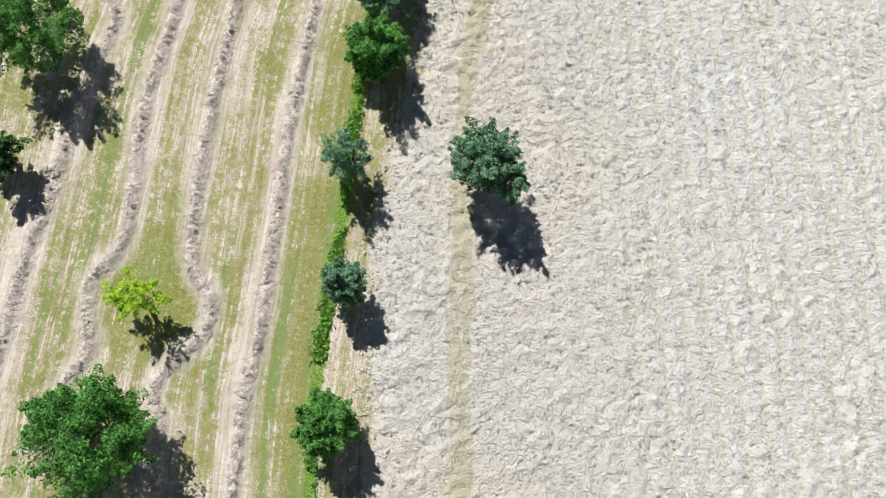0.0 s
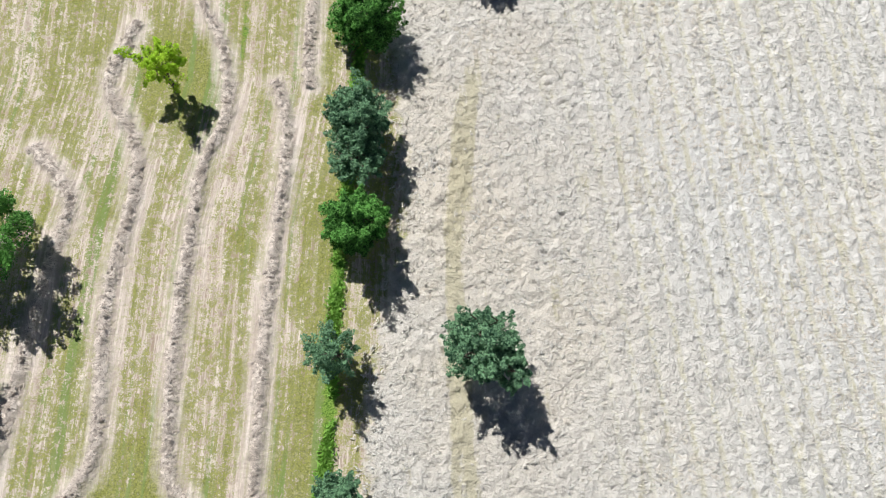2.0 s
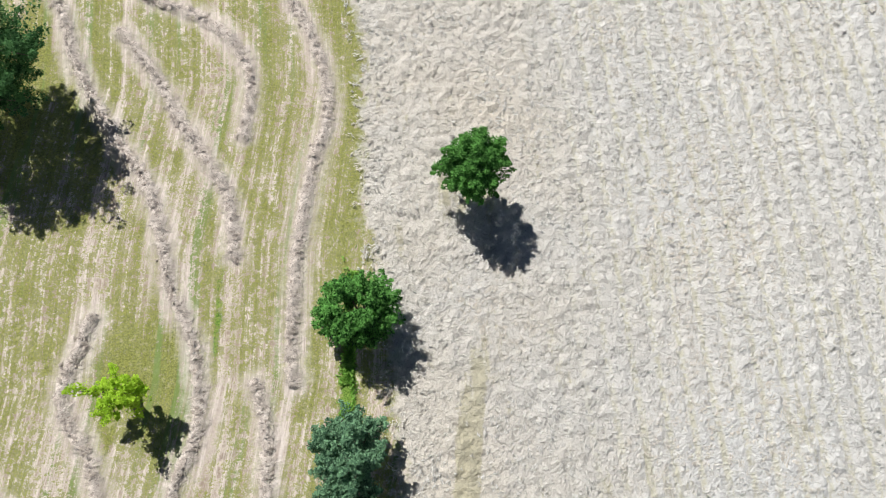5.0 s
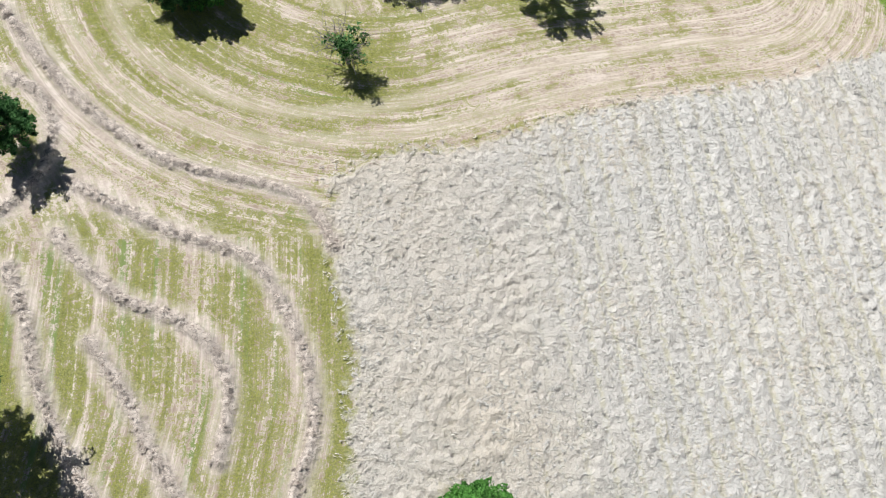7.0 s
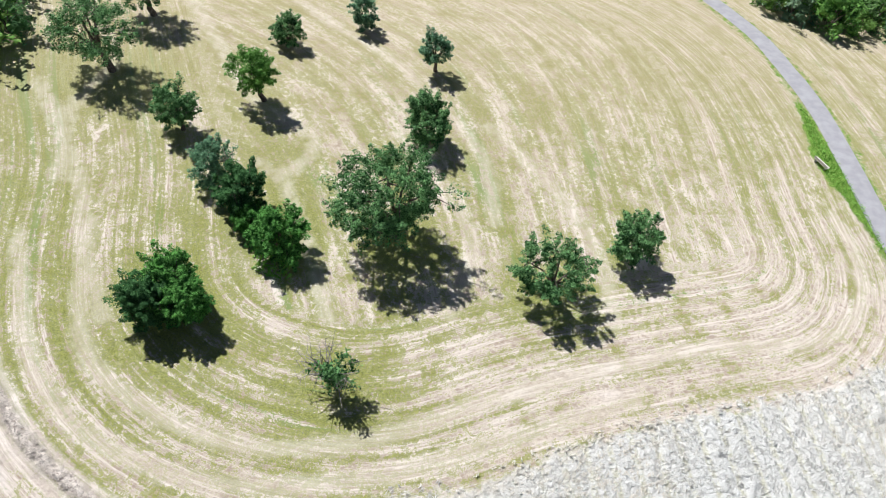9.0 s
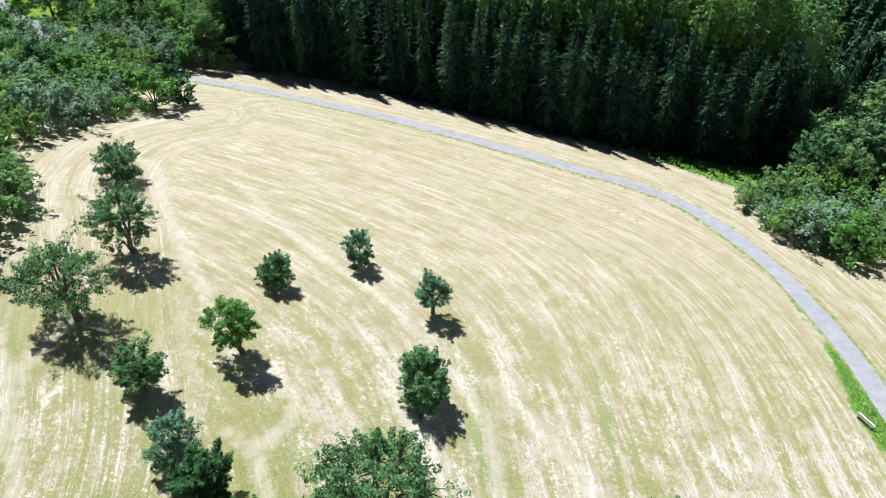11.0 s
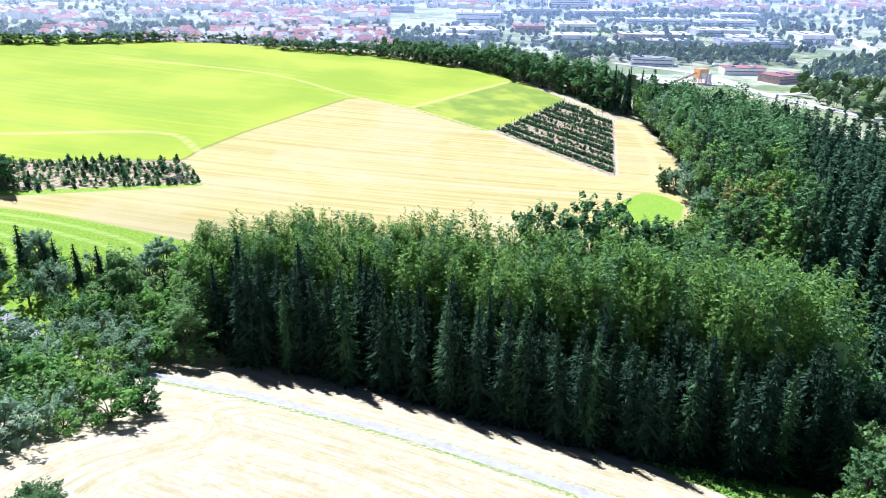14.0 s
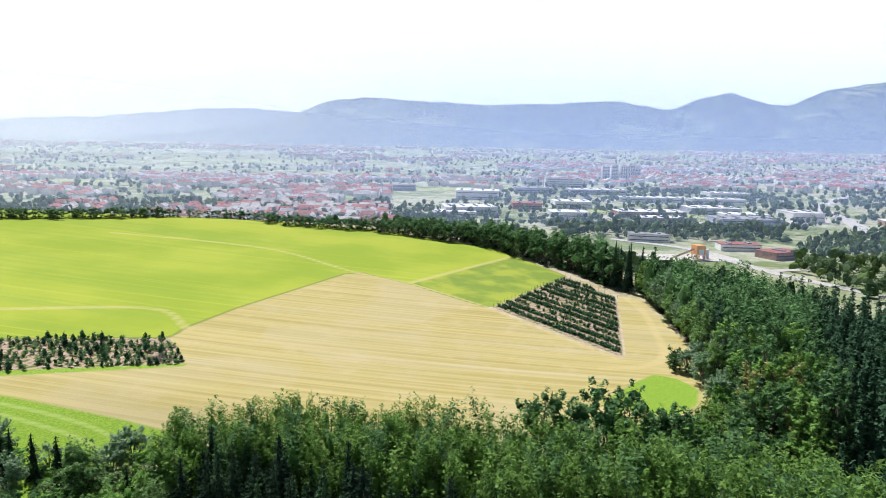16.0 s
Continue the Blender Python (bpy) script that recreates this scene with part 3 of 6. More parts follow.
class Shape:
    """Collects tubes, boxes and leaves into one mesh."""

    def __init__(self):
        self.v, self.q, self.t, self.n = [], [], [], 0

    def add(self, v, q=None, t=None):
        self.v.append(np.asarray(v, float).reshape(-1, 3))
        if q is not None:
            self.q.append(np.asarray(q, int).reshape(-1, 4) + self.n)
        if t is not None:
            self.t.append(np.asarray(t, int).reshape(-1, 3) + self.n)
        self.n += len(self.v[-1])

    def tube(self, pts, radii, sides=6, joined=None):
        """A tapered round limb; joined: a corner of the limb that it grows from. Returns its own last corner."""
        pts = np.asarray(pts, float)
        k = len(pts)
        way = np.gradient(pts, axis=0)
        way /= np.linalg.norm(way, axis=1)[:, None] + 1e-9
        side = np.cross(way, (0.31, 0.93, 0.17))
        side /= np.linalg.norm(side, axis=1)[:, None] + 1e-9
        up = np.cross(side, way)
        a = np.arange(sides) * 2 * np.pi / sides
        ring = pts[:, None] + np.asarray(radii)[:, None, None] * (np.cos(a)[None, :, None] * side[:, None] + np.sin(a)[None, :, None] * up[:, None])
        i, j = np.meshgrid(np.arange(k - 1), np.arange(sides), indexing="ij")
        j2 = (j + 1) % sides
        q = np.stack([i * sides + j, i * sides + j2, (i + 1) * sides + j2, (i + 1) * sides + j], -1)
        first = self.n
        self.add(ring.reshape(-1, 3), q)
        if joined is not None:
            self.t.append(np.array([[joined, first, first + 1]]))
        return self.n - 1

    def box(self, x0, x1, y0, y1, z0, z1):
        v = [(x, y, z) for z in (z0, z1) for y in (y0, y1) for x in (x0, x1)]
        self.add(v, [(0, 2, 3, 1), (4, 5, 7, 6), (0, 1, 5, 4), (2, 6, 7, 3), (0, 4, 6, 2), (1, 3, 7, 5)])

    def leaves(self, centres, size, r, lift=0.8, long=1.5, facing=None):
        """Small pointed leaf sprays; facing: the way that each one roughly looks."""
        c = np.asarray(centres, float)
        k = len(c)
        nrm = r.normal(size=(k, 3)) + (0, 0, lift)
        if facing is not None:
            nrm = nrm * 0.5 + np.asarray(facing) * 0.6 + (0, 0, 0.7)
        nrm /= np.linalg.norm(nrm, axis=1)[:, None] + 1e-9
        a = np.cross(nrm, r.normal(size=(k, 3)))
        a /= np.linalg.norm(a, axis=1)[:, None] + 1e-9
        b = np.cross(nrm, a)
        s = size * r.uniform(0.55, 1.45, (k, 1))
        v = np.stack([c - a * s * long / 2 - b * s * 0.42, c - a * s * long / 2 + b * s * 0.42, c + a * s * long / 2 + b * s * r.uniform(-0.4, 0.4, (k, 1))], 1)
        self.add(v.reshape(-1, 3), None, np.arange(k * 3).reshape(-1, 3))

    def lump(self, c, size, r):
        """The dense inside of a leaf clump: a small uneven twelve-cornered body."""
        v = LUMP_V * size * r.uniform(0.55, 1.25, (12, 1)) + c
        self.add(v, None, LUMP_T)

    def mesh(self, name, *mats, smooth=False):
        return mesh_data(name, np.vstack(self.v), np.vstack(self.q) if self.q else None, np.vstack(self.t) if self.t else None, mats, smooth)


def z_at(x, y):
    return float(land(x, y))


def root(name, x, y, label, category, group="", turn=0.0, dz=0.0, kind=""):
    ob = tagged(new(name), label, category, group, kind)
    ob.matrix_basis = pose(x, y, z_at(x, y) + dz, 0, 0, turn)
    return ob


# ---- trees ----
def broad_crown(r, h, rad, low, clumps, per, leaf, spread=0.85, lean=(0, 0), twig=4, stretch=0.8, core=0.62, boughs=None):
    """Trunk with limbs and a ragged crown of leaf sprays gathered into clumps along the limbs. Returns wood and leaf shapes, around the foot."""
    wood, crown = Shape(), Shape()
    fork = h * low
    top = np.array([lean[0], lean[1], fork])
    girth = 0.035 * h + 0.05
    bend = r.normal(0, 0.06 * fork, (4, 3)) * (1, 1, 0)
    bend[0] = 0
    trunk = np.linspace((0, 0, -0.4), top, 4) + bend
    stem = wood.tube(trunk, np.linspace(girth * 1.25, girth * 0.75, 4), 8)
    tips = []
    limbs = int(r.integers(5, 8))
    mid = np.array([lean[0], lean[1], fork + (h - fork) * 0.48])
    half = np.array([rad, rad, (h - fork) * 0.55])
    for i in range(limbs):
        a = 2 * np.pi * (i + r.uniform(-0.3, 0.3)) / limbs
        el = r.uniform(-0.1, 1.0) if i else 1.4
        out = np.array([np.cos(a) * np.cos(el), np.sin(a) * np.cos(el), np.sin(el)])
        end = mid + out * half * r.uniform(0.65, 0.9)
        knee = trunk[-1] * 0.55 + end * 0.45 + (0, 0, 0.12 * h)
        bough = wood if boughs is None else Shape()
        limb = bough.tube([trunk[-1], knee, end], [girth * 0.5, girth * 0.3, girth * 0.08], 5, stem if boughs is None else None)
        if boughs is not None:
            boughs.append(bough)
        for _ in range(twig):
            f = r.uniform(0.35, 1.0)
            s = knee * (1 - f) + end * f
            e = s + np.clip(r.normal(size=3), -1.1, 1.1) * half * 0.33
            bough.tube([s, (s + e) / 2 + (0, 0, 0.08), e], [girth * 0.2, girth * 0.12, 0.012], 4, limb - 7)
            tips.append(e)
        tips.append(end)
    lobes = r.normal(size=(5, 3))
    lobes /= np.linalg.norm(lobes, axis=1)[:, None]
    while len(tips) < clumps:
        d = r.normal(size=3)
        d /= np.linalg.norm(d)
        bulge = 0.68 + 0.42 * max(0.0, (lobes @ d).max()) ** 2
        tips.append(mid + d * half * bulge * r.uniform(0.45, 1.0) ** 0.5 * (1, 1, 1 if d[2] > 0 or low < 0.1 else 0.75))
    for k, c in enumerate(tips[:clumps]):
        size = (rad * r.uniform(0.10, 0.26) * spread + 0.12) * r.uniform(0.75, 1.3, 3) * (1, 1, stretch)
        if core and k % 2 == 0:
            crown.lump(np.maximum(c, (-99, -99, 0.2)), size * core, r)
        axis = (c - mid) / half
        axis = axis / (np.linalg.norm(axis) + 1e-6) + r.normal(0, 0.35, 3) + (0, 0, 0.25)
        axis /= np.linalg.norm(axis)
        d = r.normal(size=(per, 3))
        d /= np.linalg.norm(d, axis=1)[:, None]
        along = r.uniform(-0.75, 1.5, (per, 1))
        d = d - axis * (d @ axis)[:, None] * 0.7
        pts = c + axis * along * size.mean() * 1.15 + d * size * np.clip(1.1 - 0.55 * np.abs(along), 0.15, 1) * r.uniform(0.25, 1.1, (per, 1)) ** 0.7
        pts[:, 2] = np.maximum(pts[:, 2], 0.12)
        crown.leaves(pts, leaf, r, facing=d * 0.7 + axis * 0.5)
    return wood, crown


def fruit_tree(x, y, h, rad, leaf_mat, label, seed, low=0.28, clumps=46, per=85, leaf=0.125, lean=(0, 0), spread=1.0, name="fruit_tree", category="tree", group="orchard trees", dead=0, second=None, dead_at=None):
    r = np.random.default_rng(seed)
    rad *= 0.88
    boughs = []
    tree = root(name, x, y, label, category, group, r.uniform(0, 360) if lean == (0, 0) and not dead_at else 0)
    wood, crown = broad_crown(r, h, rad, low * 0.7, clumps * 2, int(per * 1.45), leaf, spread * 0.85, lean, core=0.2 if dead else 0.3, boughs=boughs)
    trunk = part("trunk", wood.mesh("trunk", BARK, smooth=True), tree)
    for bough in boughs:
        part("limb", bough.mesh("limb", BARK, smooth=True), trunk)
    part("crown", crown.mesh("crown", leaf_mat), tree)
    if second:
        dx, dy, h2, rad2 = second
        wood, crown = broad_crown(r, h2, rad2, 0.4, clumps, int(per * 1.45), leaf, spread * 0.85, (dx, dy), core=0.3)
        part("side_trunk", wood.mesh("side_trunk", BARK, smooth=True), tree)
        part("side_crown", crown.mesh("side_crown", leaf_mat), tree)
    if dead:
        bare = Shape()
        twigs(bare, r, np.array([*(dead_at or (rad * 0.5, rad * 0.3)), h * 0.45]), rad * 0.65, dead)
        part("dead_branch", bare.mesh("dead_branch", DEADWOOD), tree, "bare grey dead twigs")
    return tree


def twigs(shape, r, start, reach, count, thick=0.05, stem=None):
    for _ in range(count):
        d = r.normal(size=3)
        d[2] = abs(d[2]) * 0.8
        d /= np.linalg.norm(d)
        e = start + d * reach * r.uniform(0.5, 1)
        k = (start + e) / 2 + r.normal(0, 0.15, 3)
        bough = shape.tube([start, k, e], [thick, thick * 0.6, 0.012], 4, stem)
        stem = bough if stem is None else stem
        for _ in range(5):
            s = k + (e - k) * r.uniform(0, 1)
            t = s + r.normal(0, reach * 0.22, 3)
            shape.tube([s, (s + t) / 2, t], [thick * 0.4, thick * 0.25, 0.008], 3, bough - 4)


def spruce_shapes(r, h, rad, layers, around, sprays):
    """A spire of drooping, feathered boughs in whorls round a straight stem."""
    wood, needles = Shape(), Shape()
    wood.tube([(0, 0, -0.5), (0, 0, h * 0.5), (0, 0, h)], [0.018 * h, 0.011 * h, 0.01], 6)
    hang = []
    for i in range(layers):
        f = (i + r.uniform(-0.25, 0.25)) / layers
        z = h * (0.05 + 0.93 * f)
        reach = rad * (1 - f) ** 0.72 * r.uniform(0.65, 1.2) + 0.10
        k = around if f < 0.8 else max(4, around - 3)
        a = 2 * np.pi * (np.arange(k) + r.uniform(-0.35, 0.35, k)) / k + i * 0.7
        long = reach * r.uniform(0.65, 1.15, k)
        out = np.stack([np.cos(a), np.sin(a), np.zeros(k)], 1)
        side = np.stack([-np.sin(a), np.cos(a), np.zeros(k)], 1)
        rings = []
        for q, w, dz in ((0.05, 0.07, 0.03), (0.40, 0.13, -0.12), (0.75, 0.09, -0.30), (1.08, 0.01, -0.36)):
            mid = out * (long * q)[:, None] + np.stack([np.zeros(k), np.zeros(k), z + dz * long * r.uniform(0.7, 1.3, k)], 1)
            half = (long * w * r.uniform(0.7, 1.3, k))[:, None]
            rings += [mid - side * half - (0, 0, 0.10) * half * 3, mid + (0, 0, 0.02), mid + side * half - (0, 0, 0.10) * half * 3]
        v = np.stack(rings, 1)
        base = np.arange(k)[:, None, None] * 12
        cell = np.array([(3 * m + j, 3 * m + j + 1, 3 * m + j + 4, 3 * m + j + 3) for m in range(3) for j in range(2)])
        needles.add(v.reshape(-1, 3), (base + cell[None]).reshape(-1, 4))
        t = r.uniform(0.2, 1.08, (k, sprays))
        pts = out[:, None] * (long[:, None] * t)[..., None] + side[:, None] * (r.normal(0, 0.20, (k, sprays)) * long[:, None])[..., None]
        pts[..., 2] += z - 0.34 * long[:, None] * t ** 1.3 - 0.05 * long[:, None]
        hang.append(pts.reshape(-1, 3))
    needles.leaves(np.vstack(hang), 0.03 * rad + 0.10, r, 0.5, 2.8)
    # closed inner cone, added to keep light from leaking through the boughs
    zs = np.linspace(0.03, 0.96, 6)
    a = np.arange(7) * 2 * np.pi / 7
    rr = (rad * 0.40 * (1 - zs)[:, None] + 0.03) * r.uniform(0.7, 1.15, (6, 7))
    v = np.stack([np.cos(a) * rr, np.sin(a) * rr, np.repeat(zs[:, None] * h, 7, 1)], -1)
    i, j = np.meshgrid(np.arange(5), np.arange(7), indexing="ij")
    needles.add(v.reshape(-1, 3), np.stack([i * 7 + j, i * 7 + (j + 1) % 7, (i + 1) * 7 + (j + 1) % 7, (i + 1) * 7 + j], -1))
    return wood, needles


def model(name, wood, crown, bark, leaf_mat, label, category, group="", leaf_name="crown"):
    """A tree built once, to be copied; stands at its own place in the end."""
    tree = tagged(new(name), label, category, group)
    part("trunk", wood.mesh("trunk", bark, smooth=True), tree)
    part(leaf_name, crown.mesh(leaf_name, leaf_mat), tree)
    return tree


def stand(models, places, r, lo=0.8, hi=1.2, tops=None, tall=1.0, slim=0.13, dip=0.80):
    """Stands copies of the models at the places, and the models themselves at the first of them. tops: the height that the crowns reach there."""
    turn = []
    for i, (x, y) in enumerate(places):
        s = r.uniform(lo, hi)
        z = z_at(x, y)
        if tops is not None:
            s = max(0.45, (tops(x, y) - z) / tall * r.uniform(dip, 1.06))
        w = (s * 0.6 + 0.4 if tops is not None else s) * r.uniform(1 - slim, 1 + slim)
        turn.append((models[i % len(models)], pose(x, y, z - 0.15, r.normal(0, 1.5), r.normal(0, 1.5), r.uniform(0, 360)) @ Matrix.Diagonal((w, w, s, 1))))
    for m, at in turn[len(models):]:
        copy_thing(m, at)
    for m, at in turn[:len(models)]:
        m.matrix_basis = at


def scatter(r, poly, count, gap, tries=30):
    """Plan points inside an area that keep a gap from one another."""
    poly = np.array(poly, float)
    lo, hi = poly.min(0), poly.max(0)
    got = np.zeros((0, 2))
    for _ in range(tries):
        c = r.uniform(lo, hi, (count, 2))
        for q in c[inside(c[:, 0], c[:, 1], poly)]:
            if len(got) == 0 or ((got - q) ** 2).sum(1).min() > gap * gap:
                got = np.vstack([got, q])
                if len(got) >= count:
                    return got
    return got


# ---- ground ----
def relief(x, y, hay, wind):
    """Lumps of loose hay, raked windrows and the low roughness of mown grass."""
    tuft = np.clip(2.0 * (0.6 * vnoise((0.8 * x + 0.6 * y) / 0.62, (0.8 * y - 0.6 * x) / 0.45, 1) + 0.4 * vnoise((0.5 * x - 0.87 * y) / 0.33, (0.5 * y + 0.87 * x) / 0.37, 3)) - 0.6, 0, 1)
    bristle = np.random.default_rng(5).random(x.shape)
    row = (x + 0.03 * y) / 1.9
    furrow = sstep(0.4, 0.85, np.abs(row - np.floor(row) - 0.5) * 2) * sstep(8, 17, x)
    amount = (0.35 + 0.8 * vnoise(x / 2.2, y / 3.1, 14)) * (1 - 0.85 * furrow)
    spread = sstep(-0.6, 2.4, hay + 2 * (vnoise(x / 1.2, y / 1.2, 8) - 0.5))
    out = spread * (0.02 + amount * (0.34 * tuft ** 1.4 + 0.22 * bristle ** 2))
    edge = wind + (vnoise(x / 0.7, y / 0.8, 5) - 0.5) * 0.35
    ridge = np.exp(-(edge / 0.34) ** 2) * (0.22 + 0.12 * vnoise(x / 0.5, y / 0.6, 17) + 0.16 * bristle)
    low = 0.05 * vnoise(x / 0.5, y / 0.5, 7) + 0.05 * bristle + 0.06 * np.exp(-(wind / 0.8) ** 2) * bristle
    return (out + (1 - spread) * ridge + low) * sstep(104, 96, y) * sstep(64, 56, np.abs(x)) + 0.02


def build_ground():
    # finest where the camera flies low over the hay, coarser outwards
    blocks = [(-37, 45, -4, 98, 0.24), (-37, 58, 98, 104, 0.4), (-84, -37, -24, 104, 0.7), (45, 58, 46, 98, 0.35), (45, 58, -24, 46, 0.9), (58, 110, -24, 104, 0.9), (-37, 45, -24, -4, 0.8), (-84, 112, 104, 262, 1.0), (-210, 130, 262, 520, 2.5),
              (-210, -84, -24, 262, 3.0), (110, 320, -24, 262, 3.0), (130, 320, 262, 520, 3.0), (-600, -210, -24, 520, 12.0), (320, 900, -24, 520, 12.0),
              (-600, 900, -600, -24, 24.0), (-1000, 1400, 520, 1500, 12.0), (-2000, -600, -600, 520, 50.0), (900, 2600, -600, 520, 50.0),
              (-2600, -1000, 520, 1500, 50.0), (1400, 3000, 520, 1500, 50.0), (-3600, 4000, 1500, 4950, 50.0), (-2600, 3000, -2600, -600, 200.0)]
    vs, qs, n = [], [], 0
    for x0, x1, y0, y1, c in blocks:
        nx, ny = int(round((x1 - x0) / c)) + 1, int(round((y1 - y0) / c)) + 1
        gx = np.concatenate([[x0 - c * 1.6], np.linspace(x0, x1, nx), [x1 + c * 1.6]])
        gy = np.concatenate([[y0 - c * 1.6], np.linspace(y0, y1, ny), [y1 + c * 1.6]])
        x, y = np.meshgrid(gx, gy)
        rim = np.zeros(x.shape)
        rim[0], rim[-1], rim[:, 0], rim[:, -1] = 1, 1, 1, 1
        vs.append(np.stack([x.ravel(), y.ravel(), rim.ravel() * (0.02 + 0.05 * c)], 1))
        i, j = np.meshgrid(np.arange(ny + 1), np.arange(nx + 1), indexing="ij")
        w = nx + 2
        qs.append((np.stack([i * w + j, i * w + j + 1, (i + 1) * w + j + 1, (i + 1) * w + j], -1)).reshape(-1, 4) + n)
        n += x.size
    v = np.vstack(vs)
    x, y = v[:, 0], v[:, 1]

    def only(mask, fn, other):
        out = np.full(x.shape, float(other))
        out[mask] = fn(x[mask], y[mask])
        return out

    close = (np.abs(x) < 130) & (y > -60) & (y < 270)
    beyond = (np.abs(x) < 330) & (y > 215) & (y < 560)
    att = {}
    att["hay"] = only(close & (y < 130), lambda a, b: area_dist(a, b, HAY), -50)
    att["wind"] = only(close & (x < 0) & (y < 110), lambda a, b: np.min([line_dist(a, b, w) for w in WINDROWS], axis=0), 50)
    road = only(close, lambda a, b: line_dist(a, b, ROAD), 90)
    arc = only(close, lambda a, b: line_dist(a, b, FIELD_ARC), 90)
    left = x - np.interp(y, (-20, 5, 15, 32, 44, 53, 66), (-14.9, -14, -12.8, -11.1, -8.5, -7.9, -5.4))
    samples = ROAD[ROAD[:, 1] > 60]
    near_road = only(close & (y > 70), lambda q, w: np.concatenate([(((q[k:k + 4000, None] - samples[:, 0]) ** 2 + (w[k:k + 4000, None] - samples[:, 1]) ** 2 + 1.0) ** -2.0).sum(1) ** -0.25 for k in range(0, len(q), 4000)]) * 1.3, 90)
    swath = np.where(y < 78, left, np.where(arc < 11, arc + 200, near_road * (1 + 0.0008 * near_road)))
    att["swath"] = swath
    hedge = only(close & (y < 60), lambda a, b: line_dist(a, b, np.array([(-9.6, -20), (-9.2, 4.9), (-8.0, 15.8), (-6.9, 27.5), (-6.0, 34), (-4.6, 45)])), 50)
    bank = only(close, lambda a, b: area_dist(a, b, [(36, 195), (48, 181.5), (57.5, 173), (62, 170), (80, 178), (62, 187), (44, 192)]), -50)
    bench_green = only(close, lambda a, b: area_dist(a, b, [(51.2, 100), (50.9, 112), (49.7, 118), (49.5, 122), (50.6, 126), (52.4, 134), (52.6, 120), (52.0, 100)]), -50)
    seam = only(close & (y < 60), lambda a, b: line_dist(a, b, np.array([(-16.6, -10), (-16.3, 4.2), (-16.3, 10.6), (-15.7, 21.8), (-15.4, 28.2), (-15.1, 36.8), (-13.7, 46), (-13.2, 52)])), 50)
    att["verge"] = np.maximum.reduce([sstep(0.45, 0.1, seam) * 0.62 * vnoise(x / 1.5, y / 3.5, 29), sstep(0.9, 0.2, hedge) * 0.75, sstep(3.0, 1.9, road) * 0.55, sstep(-0.5, 1.5, bank), sstep(-0.4, 0.4, bench_green)])
    under = np.zeros(x.shape)
    for tx, ty, tr in ((-21, 12, 4.5), (-18.7, 45, 4.2), (-15, 100, 6), (-2, 93.5, 5), (-9, 109, 6), (2.6, 107.5, 4), (16, 102.5, 5), (-7, 20, 2), (-27.5, 65, 6), (-6, 33, 3), (-24, 129, 6)):
        under = np.maximum(under, np.exp(-((x - tx) ** 2 + (y - ty) ** 2) / tr ** 2))
    lane = only(close & (y < 80), lambda a, b: sstep(2.4, 1.2, np.abs(a - np.interp(b, (-20, 5, 15, 27, 34, 44, 55, 66, 80), (-11.4, -10.6, -9.6, -8.3, -7.6, -6.2, -5.2, -4, -3.8)))), 0)
    att["strip"] = only(close & (y < 80), lambda a, b: sstep(1.3, 0.5, np.abs(a - np.interp(b, (-20, 10, 31, 39, 44, 80), (1.2, 1.2, 2.1, 3.4, 4.2, 4.0)))) * sstep(47, 42, b) + np.exp(-((a - 4.6) ** 2 + (b - 57) ** 2) / 5) + np.exp(-((a - 2.6) ** 2 + (b - 21) ** 2) / 4), 0)
    att["lane"] = only(close & (y > 80), lambda a, b: np.min([line_dist(a, b, w) for w in LANES], axis=0), 50)
    att["lushness"] = 0.24 * under + 0.10 * lane + np.where(y < 80, 0.045 + 0.03 * sstep(40, 55, y), 0.055 - 0.04 * sstep(112, 100, y) - 0.06 * sstep(2, 18, x) * sstep(125, 100, y) - 0.05 * sstep(130, 165, y)) + 0.10 * sstep(-20, -30, x) * sstep(84, 100, y) * sstep(150, 130, y)
    att["stubble"] = only(beyond, lambda a, b: area_dist(a, b, STUBBLE), -50)
    att["crop"] = only(beyond, lambda a, b: area_dist(a, b, CROP), -50)
    att["oats"] = only(beyond, lambda a, b: area_dist(a, b, OATS), -50)
    att["soil"] = only(beyond, lambda a, b: np.maximum(area_dist(a, b, TREE_NURSERY), area_dist(a, b, PLANTATION)), -50)
    att["lush"] = only(beyond | close, lambda a, b: np.maximum.reduce([area_dist(a, b, LUSH), area_dist(a, b, [(-112, 260.5), (-82, 268.2), (-44.5, 281.2), (-43.2, 284), (-82, 271.8), (-112, 264.5)]), area_dist(a, b, [(-84, 222), (-70, 214), (-50, 206), (-40, 205), (-36, 208), (-52, 219), (-54, 232), (-72, 235), (-86, 236)]), area_dist(a, b, [(58, 274), (65, 282), (73, 291), (80.5, 297.7), (86, 295), (89, 288), (84, 277), (74, 268)])]), -50)
    att["wheel"] = only((np.abs(x + 75) < 60) & (y > 225) & (y < 275), lambda a, b: np.min([line_dist(a, b, smooth_line(w, 2)) for w in ([(-120, 258), (-90, 252), (-74, 247), (-66, 241), (-62, 236)], [(-120, 255.5), (-92, 249.5), (-77, 244.5), (-69, 238)], [(-110, 260), (-80, 254), (-62, 249), (-52, 245), (-46, 240)], [(-100, 260.5), (-74, 256), (-56, 251), (-46, 246)])], axis=0), 50)
    att["wood"] = only(beyond | close, lambda a, b: area_dist(a, b, WOOD), -50)
    att["track"] = only(beyond, lambda a, b: np.min([line_dist(a, b, w) for w in TRACKS], axis=0), 50)
    att["rows"] = np.where(y > 215, y - 0.00055 * (x - 10) ** 2 * np.sign(y - 100) + 0.10 * x, 0)
    crest = 505 - 0.9 * np.clip(x - 20, 0, 120) - 0.15 * np.clip(-x, 0, 300)
